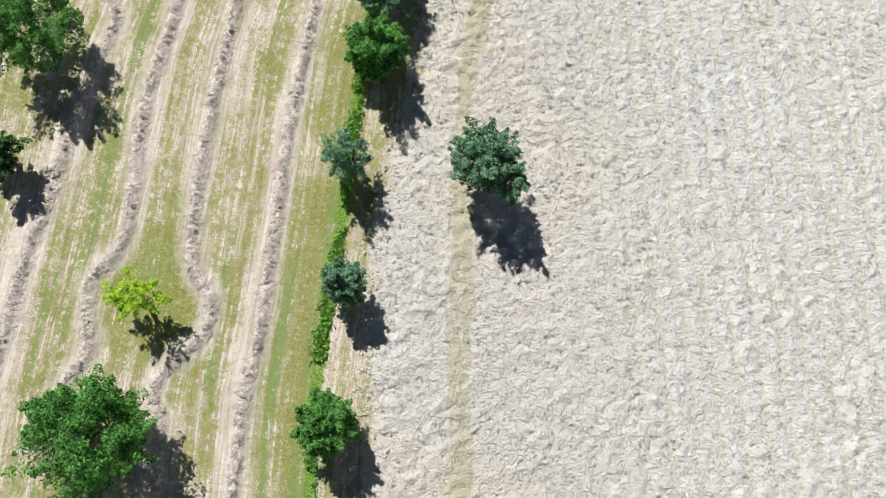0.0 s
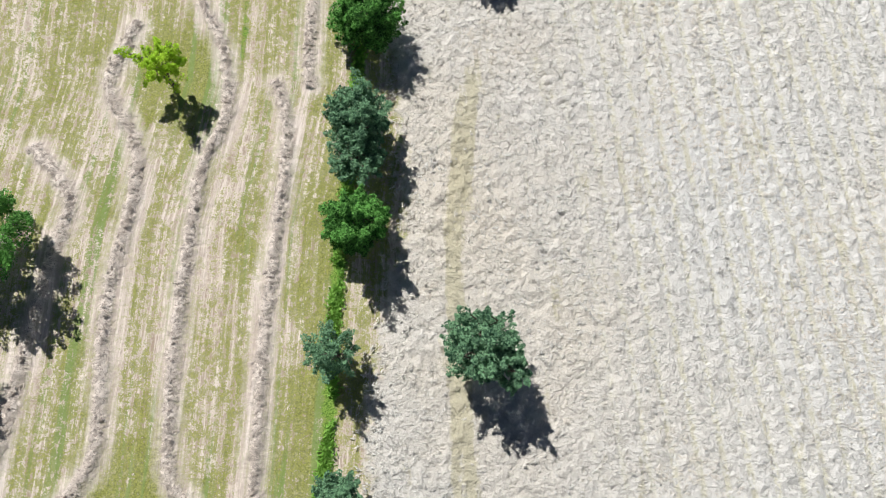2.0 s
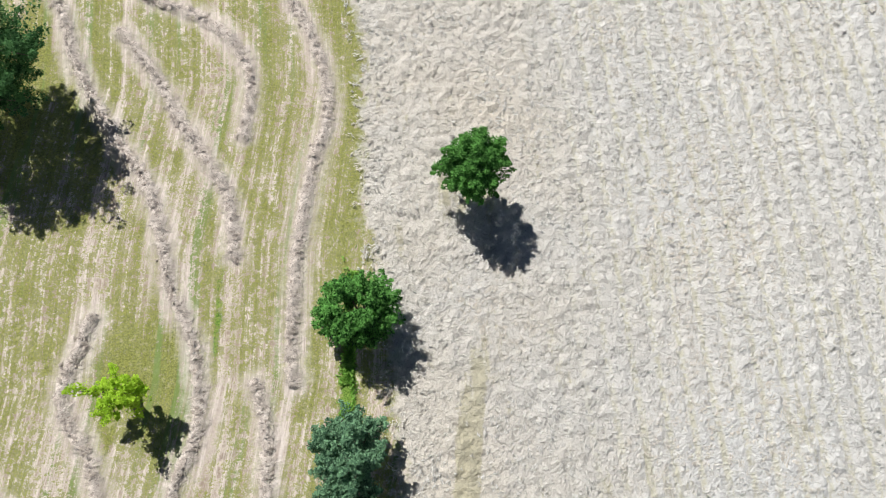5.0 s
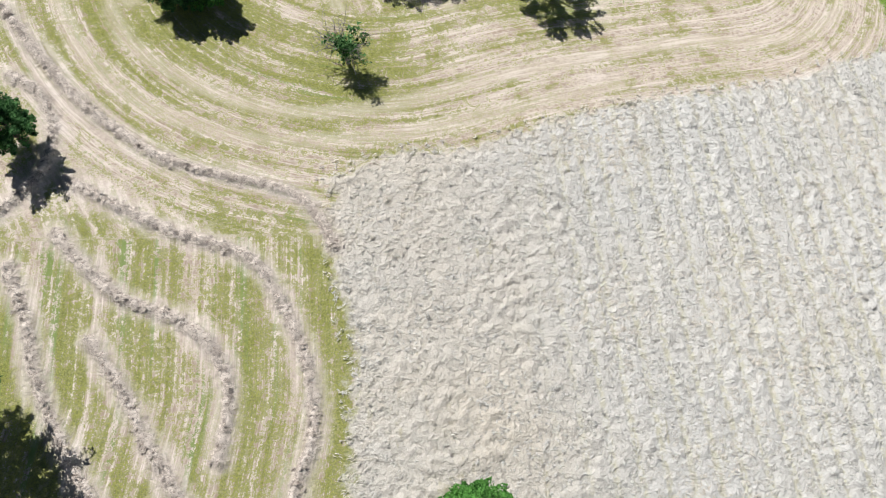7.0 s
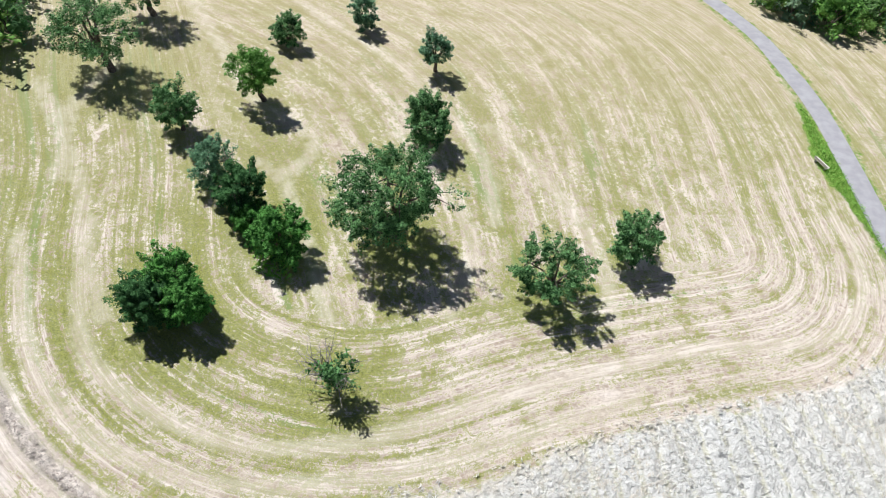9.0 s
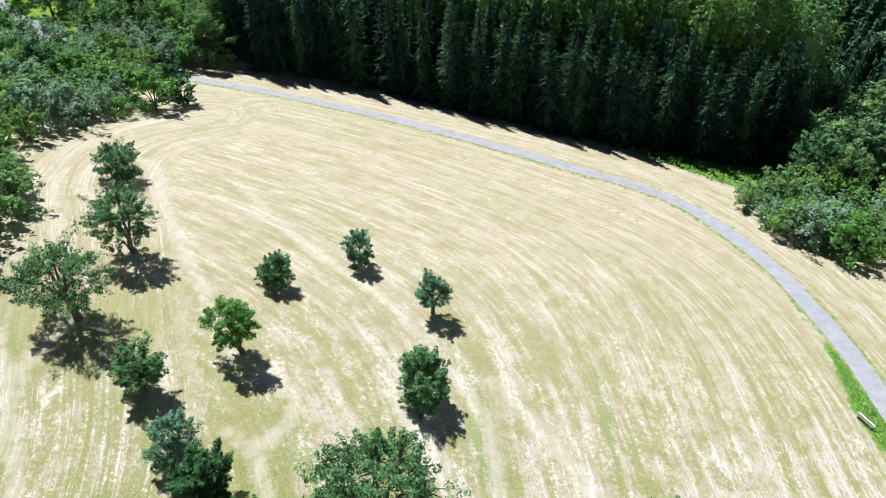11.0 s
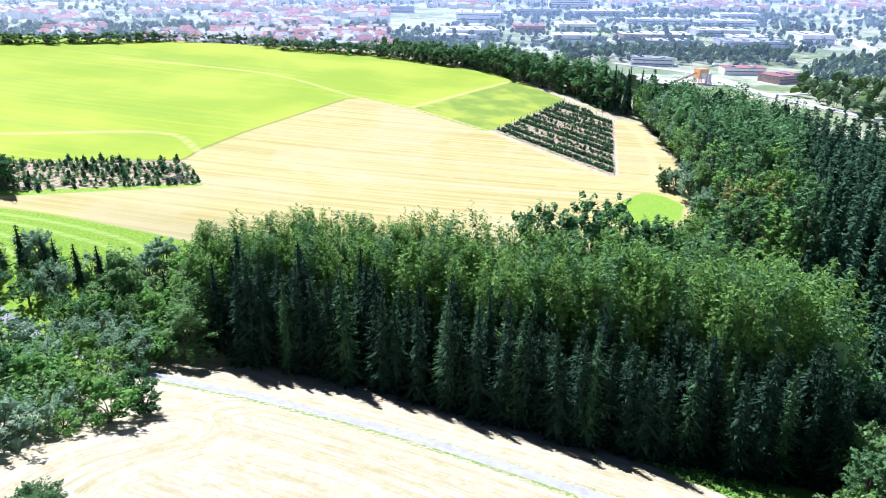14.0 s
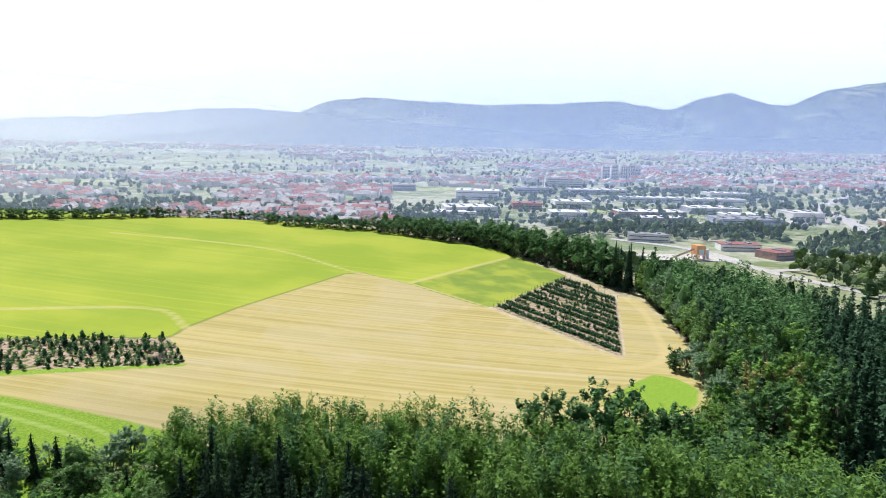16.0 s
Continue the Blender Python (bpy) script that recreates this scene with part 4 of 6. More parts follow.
    att["valley"] = np.maximum(y - crest - 20, np.minimum(x - 150, y - 200))
    v[:, 2] = land(x, y) + relief(x, y, att["hay"], att["wind"]) - v[:, 2] - 0.10 * sstep(3.2, 2.0, road)
    me = mesh_data("ground", v, np.vstack(qs), None, (GROUND,), True)
    for key, values in att.items():
        me.attributes.new(key, "FLOAT", "POINT").data.foreach_set("value", values.astype(np.float32))
    tagged(new("ground", me), "sloping mown meadow with drying hay, stubble fields and valley floor", "ground", kind="structure")


build_ground()


def wisps(x, y, z, count, size, rise, turn, r):
    """Tufts of hay: a few slivers each that lie nearly the same way, stacked loosely."""
    k = len(x) * count
    a = np.repeat(turn, count) + r.normal(0, 0.45, k)
    long = np.repeat(size, count) * r.uniform(0.5, 1.2, k)
    wide = r.uniform(0.015, 0.042, k)
    reach = np.repeat(size, count) * 0.55
    u, v = r.normal(0, 0.55, k) * reach * 1.3, r.normal(0, 0.5, k) * reach
    c, q = np.cos(np.repeat(turn, count)), np.sin(np.repeat(turn, count))
    h = np.repeat(rise, count) * r.random(k) ** 0.7 * np.exp(-(u * u + v * v) / (reach * reach + 1e-6))
    mid = np.stack([np.repeat(x, count) + u * c - v * q, np.repeat(y, count) + u * q + v * c, np.repeat(z, count) + h], -1)
    way = np.stack([np.cos(a), np.sin(a), r.normal(0, 0.22, k)], -1) * long[:, None] / 2
    side = np.stack([-np.sin(a), np.cos(a), r.normal(0, 0.35, k)], -1) * wide[:, None]
    tri = np.stack([mid - way - side, mid - way * 0.6 + side, mid + way], 1)
    return tri.reshape(-1, 3), np.arange(k * 3).reshape(-1, 3)


def loose_hay():
    r = np.random.default_rng(41)
    at = r.uniform((-9, -8), (50, 97), (48000, 2))
    at = at[(area_dist(at[:, 0], at[:, 1], HAY) > -0.9 + 3.0 * r.random(len(at)) ** 2)]
    x, y = at.T
    row = (x + 0.03 * y) / 1.9
    off = np.abs(row - np.floor(row) - 0.5) * 2
    combed = sstep(8, 17, x) * (0.3 + 0.7 * sstep(84, 70, y))
    bare = sstep(1.2, 0.6, np.abs(x - np.interp(y, (-20, 10, 31, 39, 44, 80), (1.2, 1.2, 2.1, 3.4, 4.2, 4.0)))) * sstep(47, 42, y)
    keep = r.random(len(x)) < (0.5 + 0.5 * vnoise(x / 1.1, y / 0.9, 14)) * (1 - 0.75 * combed * sstep(0.5, 0.8, off)) * (1 - 0.9 * bare)
    x, y = x[keep], y[keep]
    k = len(x)
    rise = (0.14 + 0.38 * r.random(k) ** 1.3) * (0.5 + vnoise(x / 1.4, y / 1.1, 24))
    turn = 0.4 + 1.6 * (vnoise(x / 9, y / 9, 16) - 0.5) + r.normal(0, 0.6, k)
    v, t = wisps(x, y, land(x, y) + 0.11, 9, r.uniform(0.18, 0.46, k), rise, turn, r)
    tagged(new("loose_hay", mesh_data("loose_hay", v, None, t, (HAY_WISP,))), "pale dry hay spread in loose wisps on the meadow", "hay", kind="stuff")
    for w in WINDROWS:
        way = np.gradient(w, axis=0)
        way /= np.linalg.norm(way, axis=1)[:, None]
        pick = np.repeat(np.arange(len(w)), 12)
        k = len(pick)
        side = np.stack([-way[pick, 1], way[pick, 0]], 1)
        off = r.normal(0, 0.17, k) * (0.45 + 0.9 * vnoise(w[pick, 0] / 2, w[pick, 1] / 2, 27))
        p = w[pick] + way[pick] * r.uniform(-0.4, 0.4, (k, 1)) + side * off[:, None]
        top = 0.10 + 0.28 * np.exp(-(off / 0.26) ** 2) * r.random(k)
        v, t = wisps(p[:, 0], p[:, 1], land(p[:, 0], p[:, 1]) + top, 12, r.uniform(0.16, 0.36, k), r.uniform(0.10, 0.36, k), 0.2 + r.normal(0, 0.8, k), r)
        tagged(new("windrow", mesh_data("windrow", v, None, t, (WINDROW_HAY,))), "raked ridge of grey-brown hay on mown grass", "windrow", "raked windrows", kind="stuff")


loose_hay()


def ribbon(name, line, width, mat, label, lift=0.05, thick=0.25, kind="structure", category="road", wobble=0.0):
    """A paved strip with edges, laid along a line on the ground."""
    line = np.asarray(line, float)
    way = np.gradient(line, axis=0)
    way /= np.linalg.norm(way, axis=1)[:, None]
    side = np.stack([-way[:, 1], way[:, 0]], 1)
    cols = []
    for off, dz in ((-0.5, -thick), (-0.5, 0), (-0.17, 0.02), (0.17, 0.02), (0.5, 0), (0.5, -thick)):
        w = width * (1 + wobble * (vnoise(line[:, 0] * 0.7, line[:, 1] * 0.7, 9) - 0.5))
        q = line + side * (off * w)[:, None] if np.ndim(w) else line + side * off * w
        cols.append(np.column_stack([q, land(line[:, 0], line[:, 1]) * 0.5 + land(q[:, 0], q[:, 1]) * 0.5 + lift + dz]))
    v = np.stack(cols, 1)
    k, c = v.shape[:2]
    i, j = np.meshgrid(np.arange(k - 1), np.arange(c - 1), indexing="ij")
    q = np.stack([i * c + j, (i + 1) * c + j, (i + 1) * c + j + 1, i * c + j + 1], -1)
    return tagged(new(name, mesh_data(name, v.reshape(-1, 3), q[..., ::-1].reshape(-1, 4), None, (mat,), False)), label, category, kind=kind)


ribbon("road", ROAD, 2.6, ASPHALT, "narrow grey asphalt farm road with grassy edges", wobble=0.06)

# ---- hedge and trees on the hay meadow ----
fruit_tree(-29.8, 30.5, 6.8, 3.6, LEAF_FRESH, "old green fruit tree with some bare limbs on mown grass", 11, clumps=60, per=100, dead=16, dead_at=(1.9, -0.6))
fruit_tree(-31.4, 21.4, 4.4, 1.8, LEAF_DARK, "small dark green fruit tree on mown grass", 12, clumps=32, per=80)
fruit_tree(-21.0, 11.0, 4.7, 1.9, LEAF_YELLOW, "young yellow-green fruit tree with an open crown", 13, clumps=17, per=50, low=0.35)
fruit_tree(-22.8, 2.2, 7.0, 4.3, LEAF_FRESH, "broad old fruit tree with green crown and bare grey limbs", 14, clumps=90, per=100, dead=20, dead_at=(-2.4, -0.4))
fruit_tree(-4.4, 38.6, 6.2, 2.5, LEAF_GREY, "grey-green hedge tree beside the hay meadow", 15, clumps=70, per=95, low=0.15, lean=(0.0, 0.1), second=(-0.4, -2.6, 4.6, 2.0))
fruit_tree(-5.0, 30.6, 6.2, 2.3, LEAF_FRESH, "dense bright green rounded hedge shrub", 16, clumps=80, per=100, low=0.10)
fruit_tree(-6.9, 21.7, 5.4, 1.9, LEAF_GREY, "thin sparse hedge tree with twiggy crown", 17, clumps=30, per=55, low=0.3, dead=7)
fruit_tree(-7.1, 12.4, 5.4, 1.65, LEAF_GREY, "slim pale green hedge tree", 18, clumps=40, per=80, low=0.25)
fruit_tree(-8.0, 2.8, 5.8, 2.1, LEAF_FRESH, "dense green conical hedge shrub", 19, clumps=66, per=90, low=0.12)
fruit_tree(3.1, 21.4, 8.2, 2.6, LEAF_GREY, "fruit tree with two-part green crown on hay", 20, clumps=70, per=70, low=0.40, lean=(0.1, 0.3), spread=0.8, second=(1.5, -1.3, 6.4, 1.7))
fruit_tree(-3.5, 47.6, 5.8, 2.9, LEAF_FRESH, "round green hedge tree with a pale top", 21, clumps=90, per=95, low=0.12)
fruit_tree(-18.8, 43.4, 5.0, 2.0, LEAF_YELLOW, "yellow-green young fruit tree in a mown meadow", 22, clumps=22, per=60, low=0.3)
fruit_tree(5.0, 57.1, 8.0, 2.3, LEAF_FRESH, "round-crowned green fruit tree standing alone on hay", 23, clumps=90, per=90, low=0.44)
fruit_tree(-27.5, 64.6, 11.0, 5.0, LEAF_DARK, "large dark green broadleaf tree above the meadow", 24, clumps=120, per=120, low=0.25)
fruit_tree(-26.2, 85.8, 5.6, 2.3, LEAF_DARK, "dark green fruit tree beside the windrows", 25, clumps=46, per=90)

# ---- orchard ----
fruit_tree(-16.2, 99.5, 4.6, 2.2, LEAF_DARK, "dark green thicket shrub with dead twigs", 31, clumps=60, per=90, low=0.08, dead=10, name="shrub", category="shrub")
fruit_tree(-13.4, 99.6, 4.4, 2.1, LEAF_FRESH, "fresh green thicket shrub with some dead twigs", 48, clumps=60, per=80, low=0.08, dead=6, name="shrub", category="shrub")
fruit_tree(-14.7, 101.9, 5.0, 2.2, LEAF_FRESH, "tall green thicket shrub with ragged top", 49, clumps=60, per=80, low=0.08, dead=8, name="shrub", category="shrub")
fruit_tree(-6.8, 106.4, 4.8, 2.6, LEAF_FRESH, "green shrub at the thicket's edge", 32, clumps=60, per=90, low=0.08, name="shrub", category="shrub")
fruit_tree(-9.2, 108.6, 3.0, 1.9, LEAF_FRESH, "low bright green shrub inside the thicket", 47, clumps=30, per=80, low=0.08, name="shrub", category="shrub")
fruit_tree(-10.3, 110.9, 5.4, 2.3, LEAF_DARK, "dark green shrub in the thicket", 33, clumps=60, per=90, low=0.08, name="shrub", category="shrub")
fruit_tree(-12.9, 114.2, 5.0, 2.3, LEAF_GREY, "greyish half-bare shrub in the thicket", 34, clumps=40, per=60, low=0.1, name="shrub", category="shrub", dead=12)
fruit_tree(2.6, 108.3, 9.4, 5.2, LEAF_APPLE, "large spreading old pear tree with dark limbs", 35, clumps=135, per=75, low=0.34, spread=0.62)
fruit_tree(16.1, 102.3, 5.9, 3.9, LEAF_APPLE, "gnarled apple tree with open crown", 36, clumps=70, per=62, spread=0.6, low=0.32)
fruit_tree(24.3, 106.6, 5.0, 2.5, LEAF_APPLE, "small apple tree with rounded crown", 37, clumps=54, per=80)
fruit_tree(6.5, 121.4, 5.4, 2.7, LEAF_APPLE, "rounded dark green apple tree", 38, clumps=66, per=85, low=0.14)
fruit_tree(-10.2, 126.2, 6.2, 2.6, LEAF_BRIGHT, "bright green fruit tree with an irregular crown", 39, clumps=46, per=80, low=0.34)
fruit_tree(8.0, 133.2, 5.4, 1.8, LEAF_GREY, "slim pale green fruit tree", 40, clumps=36, per=70)
fruit_tree(0.2, 141.4, 4.4, 1.9, LEAF_GREY, "small grey-green fruit tree", 41, clumps=38, per=65, low=0.12)
fruit_tree(-8.1, 136.7, 3.6, 1.9, LEAF_APPLE, "low round green shrub on the meadow", 42, clumps=42, per=65, low=0.08, name="shrub", category="shrub")
fruit_tree(-29.4, 156.8, 4.6, 2.8, LEAF_APPLE, "low round green shrub beside mown lanes", 43, clumps=56, per=75, low=0.06, name="shrub", category="shrub")
fruit_tree(-23.5, 140.6, 8.4, 3.9, LEAF_APPLE, "spreading old fruit tree with see-through crown", 44, clumps=84, per=60, low=0.30, spread=0.6)
fruit_tree(-25.4, 129.6, 8.2, 4.7, LEAF_APPLE, "leaning old fruit tree with thin brownish crown", 45, clumps=90, per=62, spread=0.75, low=0.40, lean=(-0.5, 0.5), dead=8)
fruit_tree(-17.1, 121.2, 5.0, 2.3, LEAF_APPLE, "fruit tree with dead grey branches on one side", 46, clumps=46, per=80, dead=16)


def dead_tree(x, y):
    tree = root("dead_tree", x, y, "nearly dead fruit tree with bare grey twigs and few leaves", "tree", "orchard trees")
    r = np.random.default_rng(50)
    wood = Shape()
    stem = wood.tube([(0, 0, -0.3), (-0.2, 0.1, 1.5), (-0.5, 0.2, 2.8)], [0.2, 0.16, 0.1], 7)
    twigs(wood, r, np.array([-0.3, 0.15, 2.0]), 3.2, 22, 0.07, stem)
    part("trunk", wood.mesh("trunk", DEADWOOD), tree)
    crown = Shape()
    for c in r.normal(0, 1, (24, 3)) * (0.6, 0.6, 1.0) + (0.4, -0.3, 2.5):
        crown.leaves(c + r.normal(0, 0.25, (40, 3)), 0.2, r)
    part("crown", crown.mesh("crown", LEAF_APPLE), tree)


dead_tree(-2.2, 93.6)


def bench(x, y, turn):
    seat = root("bench", x, y, "pale wooden bench on grass beside the farm road", "bench", turn=turn)
    wood = plain_material("pale_bench_wood", (0.55, 0.52, 0.47), (0.72, 0.69, 0.64), 9)
    for i in range(3):
        s = Shape()
        s.box(-0.95, 0.95, -0.24 + 0.165 * i, -0.10 + 0.165 * i, 0.43, 0.48)
        part("slat", s.mesh("slat", wood), seat)
    for i in range(2):
        s = Shape()
        s.box(-0.95, 0.95, 0.27, 0.31, 0.58 + 0.17 * i, 0.71 + 0.17 * i)
        part("back_slat", s.mesh("back_slat", wood), seat)
    for sx in (-0.7, 0.7):
        s = Shape()
        s.box(sx - 0.06, sx + 0.06, -0.2, 0.26, -0.2, 0.43)
        s.box(sx - 0.04, sx + 0.04, 0.26, 0.27 + 0.0, -0.2, 0.88)
        part("leg", s.mesh("leg", CONCRETE), seat)


bench(49.9, 120.3, 114)

# ---- woods ----
wr = np.random.default_rng(61)
NEEDLES_LARCH = leaf_material("larch_needles", (0.020, 0.062, 0.030), (0.12, 0.23, 0.10), 0.25)
spruces = [model("spruce", *spruce_shapes(np.random.default_rng(70 + i), 21, 3.4 + 0.25 * i, 23, 7, 8), BARK, NEEDLES, "tall dark green spruce at the edge of the wood", "tree", "spruces of the wood", "needles") for i in range(4)]
spruces.append(model("larch", *spruce_shapes(np.random.default_rng(75), 21, 3.2, 23, 7, 8), BARK, NEEDLES_LARCH, "light green larch among the spruces", "tree", "spruces of the wood", "needles"))


def leafy(seed, h, rad, mat, label, clumps, per, leaf, low=0.3, name="broadleaf_tree", group="trees of the wood", spread=1.15, stretch=0.8, core=0.7, twig=1):
    wood, crown = broad_crown(np.random.default_rng(seed), h, rad, low, clumps, per, leaf, spread, twig=twig, stretch=stretch, core=core)
    return model(name, wood, crown, BARK, mat, label, "tree" if h > 5 else "shrub", group)


def spruce_top(x, y):
    return float(np.interp(x, (-35, -20, 6, 26, 36, 47, 66, 82), (3.2, 3.2, 1.4, 0.4, 0.0, -0.6, -1.6, -3.5)))


def aspen_top(x, y):
    return float(np.interp(x, (-40, -25, 0, 20, 30, 41, 55, 70, 90), (1, 3.2, 2.6, 3.6, 4.6, 6.0, 6.2, 4.6, 1)))


stand([leafy(124 + i, 12, 4.2, m, "broad green tree beside the dark spruces", 60, 52, 0.36, 0.1, spread=1.25) for i, m in enumerate((LEAF_WOOD, LEAF_THICKET))],
      [(73, 175), (78, 182), (82, 188), (77, 171), (86, 193), (83, 180), (88, 185), (92, 199), (97, 205)], wr, 0.75, 1.05)
stand([leafy(118 + i, 9, 4.4, m, l, 64, 60, 0.30, 0.06, spread=1.3) for i, (m, l) in enumerate(((LEAF_THICKET, "low rounded green tree at the wood's end"), (LEAF_LIME, "low rounded yellow-green tree at the wood's end")))],
      [(-32, 215.5), (-35, 220), (-31.5, 221), (-39, 223), (-46, 228), (-36, 228), (-31, 229), (-29, 235), (-42, 217), (-35, 234)], wr, 0.85, 1.15)
FRONT = smooth_line([(-26, 217.5), (2, 211), (22, 199), (42, 190), (60, 186), (76, 184)], 2.7)
row1 = FRONT + wr.normal(0, 0.9, FRONT.shape)
row2 = FRONT + (2.4, 3.6) + wr.normal(0, 1.0, FRONT.shape)
row3 = FRONT + (2.8, 7.4) + wr.normal(0, 0.9, FRONT.shape)
stand(spruces, np.vstack([row1, row2, row3[::2]]), wr, tops=spruce_top, tall=21)


def poplar_shapes(r, h, rad, tufts, per, leaf):
    """A slender crown of many steep shoots round a straight stem."""
    wood, crown = Shape(), Shape()
    wood.tube([(0, 0, -0.4), (0, 0, h * 0.5), (0, 0, h * 0.95)], [0.012 * h, 0.008 * h, 0.02], 5)
    for f in (0.3, 0.5, 0.7):
        crown.lump((0, 0, h * f), np.array((rad * 0.5, rad * 0.5, h * 0.14)) * (1.15 - 0.5 * f), r)
    for _ in range(tufts):
        f = r.uniform(0.1, 0.97)
        wide = rad * min(1.0, (f + 0.12) * 2.2) * math.sqrt(max(0.0, 1.0 - f ** 2.6)) * r.uniform(0.45, 1.05)
        a = r.uniform(0, 2 * np.pi)
        out = np.array((np.cos(a), np.sin(a), 0.0))
        axis = out * r.uniform(0.2, 0.55) + (0, 0, 1.0)
        axis /= np.linalg.norm(axis)
        t = r.uniform(-0.5, 1.0, (per, 1))
        reach = rad * r.uniform(0.35, 0.6)
        side = r.normal(0, 0.30, (per, 3)) * reach * np.clip(1.0 - 0.6 * t, 0.2, 1.2)
        crown.leaves(out * wide + (0, 0, h * f) + axis * t * reach * 1.5 + side, leaf, r, facing=out * 0.4 + side / (np.linalg.norm(side, axis=1)[:, None] + 1e-6) * 0.5)
    return wood, crown


aspens = [model("aspen", *poplar_shapes(np.random.default_rng(90 + i), 20, 2.9, 58, 32, 0.36), BARK, (LEAF_ASPEN, LEAF_ASPEN, LEAF_WOOD, LEAF_ASPEN)[i], "tall slender aspen with light green leaves in the wood", "tree", "aspens of the wood") for i in range(4)]
aspen_rows = np.vstack([FRONT[::2] + (4.2 + 1.3 * k, 11.5 + 3.4 * k) for k in range(6)])
left_end = np.stack(np.meshgrid(np.linspace(-34, -21, 5), np.linspace(224, 239, 4)), -1).reshape(-1, 2)
between = np.vstack([FRONT[1::2] + (4.8 + 2.6 * k, 13.2 + 6.8 * k) for k in range(3)])
aspen_rows = np.vstack([aspen_rows, left_end, between])
aspen_rows = aspen_rows[aspen_rows[:, 0] < 84]
stand(aspens, aspen_rows + wr.normal(0, 1.0, aspen_rows.shape), wr, tops=aspen_top, tall=21.5, slim=0.2, dip=0.9)
oaks = [leafy(110 + i, 15, 4.6, m, l, 56, 52, 0.42, 0.15) for i, (m, l) in enumerate(((LEAF_THICKET, "broad green tree at the wood's edge"), (LEAF_SILVER, "broad grey-green tree at the wood's edge"), (LEAF_THICKET, "broad green tree at the wood's edge"), (LEAF_ASPEN, "broad light green tree at the wood's edge")))]
stand(oaks, [(86, 169), (84, 179), (90, 168), (93, 163), (90, 176), (99, 170), (101, 158), (110, 152), (94, 290), (100, 300), (102, 316), (104, 332), (106, 348), (107, 360), (108, 372), (109, 384), (103, 324), (105, 340), (100, 308), (97, 296),
             (90, 190), (100, 182), (112, 170), (101, 205), (109, 214), (114, 228), (98, 196), (88, 158), (95, 152)], wr, 0.75, 1.15)
stand([leafy(214, 18, 5.2, LEAF_WOOD, "tall rounded oak rising above the aspens", 60, 52, 0.42, 0.2), leafy(217, 18, 4.6, LEAF_APPLE, "tall rounded oak rising above the aspens", 60, 52, 0.42, 0.2)],
      [(41, 234), (47, 237), (35, 236), (53, 240), (59, 240), (64, 238)], wr, tops=lambda x, y: aspen_top(x, y) - 1.5, tall=18)
RIGHT_WOOD = [(62, 194), (80, 190), (105, 172), (130, 158), (205, 165), (225, 330), (160, 395), (108, 396), (104, 332), (98, 296), (95, 276), (92, 262), (78, 244), (62, 234), (64, 226)]
spots = scatter(wr, RIGHT_WOOD, 1300, 4.1)
dark_side = spots[:, 0] + wr.normal(0, 2.5, len(spots)) > np.interp(spots[:, 1], (150, 195, 240, 265, 356, 400), (70, 84, 99, 112, 158, 190))
dark_side |= vnoise(spots[:, 0] / 14, spots[:, 1] / 14, 11) > 0.76
nearness = spots[:, 1] + 0.5 * spots[:, 0]
order = np.argsort(nearness)
spots, dark_side = spots[order], dark_side[order]
# lighter copy of the spruce needles: sunlight on this slope put into the colour
NEEDLES_WOOD = leaf_material("sunlit_needles", (0.014, 0.046, 0.026), (0.088, 0.175, 0.095), 0.25)
low_spruce = [model("spruce", *spruce_shapes(np.random.default_rng(130 + i), 19, 2.7, 16, 6, 3), BARK, NEEDLES_WOOD, "dark spruce within the closed wood", "tree", "spruces of the wood", "needles") for i in range(3)]
low_leafy = [leafy(140 + i, 17, 3.7, m, l, 36, 34, 0.55, 0.2) for i, (m, l) in enumerate(((LEAF_ASPEN, "light green broadleaf tree within the closed wood"), (LEAF_WOOD, "green broadleaf tree within the closed wood"), (LEAF_APPLE, "blue-green broadleaf tree within the closed wood"), (LEAF_LIME, "yellowish green birch within the closed wood")))]
stand(low_spruce, spots[dark_side][:170], wr, 0.85, 1.15)
stand(low_leafy, spots[~dark_side][:95], wr, 0.75, 1.2)
stand([leafy(145, 14, 2.6, LEAF_SICK, "sickly birch with yellow and reddish leaves", 34, 30, 0.45, 0.2)], [(99, 262), (95, 254), (92, 247), (103, 270), (90, 262), (97, 270)], wr, 0.9, 1.3)
left_over = np.vstack([spots[dark_side][170:], spots[~dark_side][95:]])
left_dark = np.arange(len(left_over)) < dark_side.sum() - 170


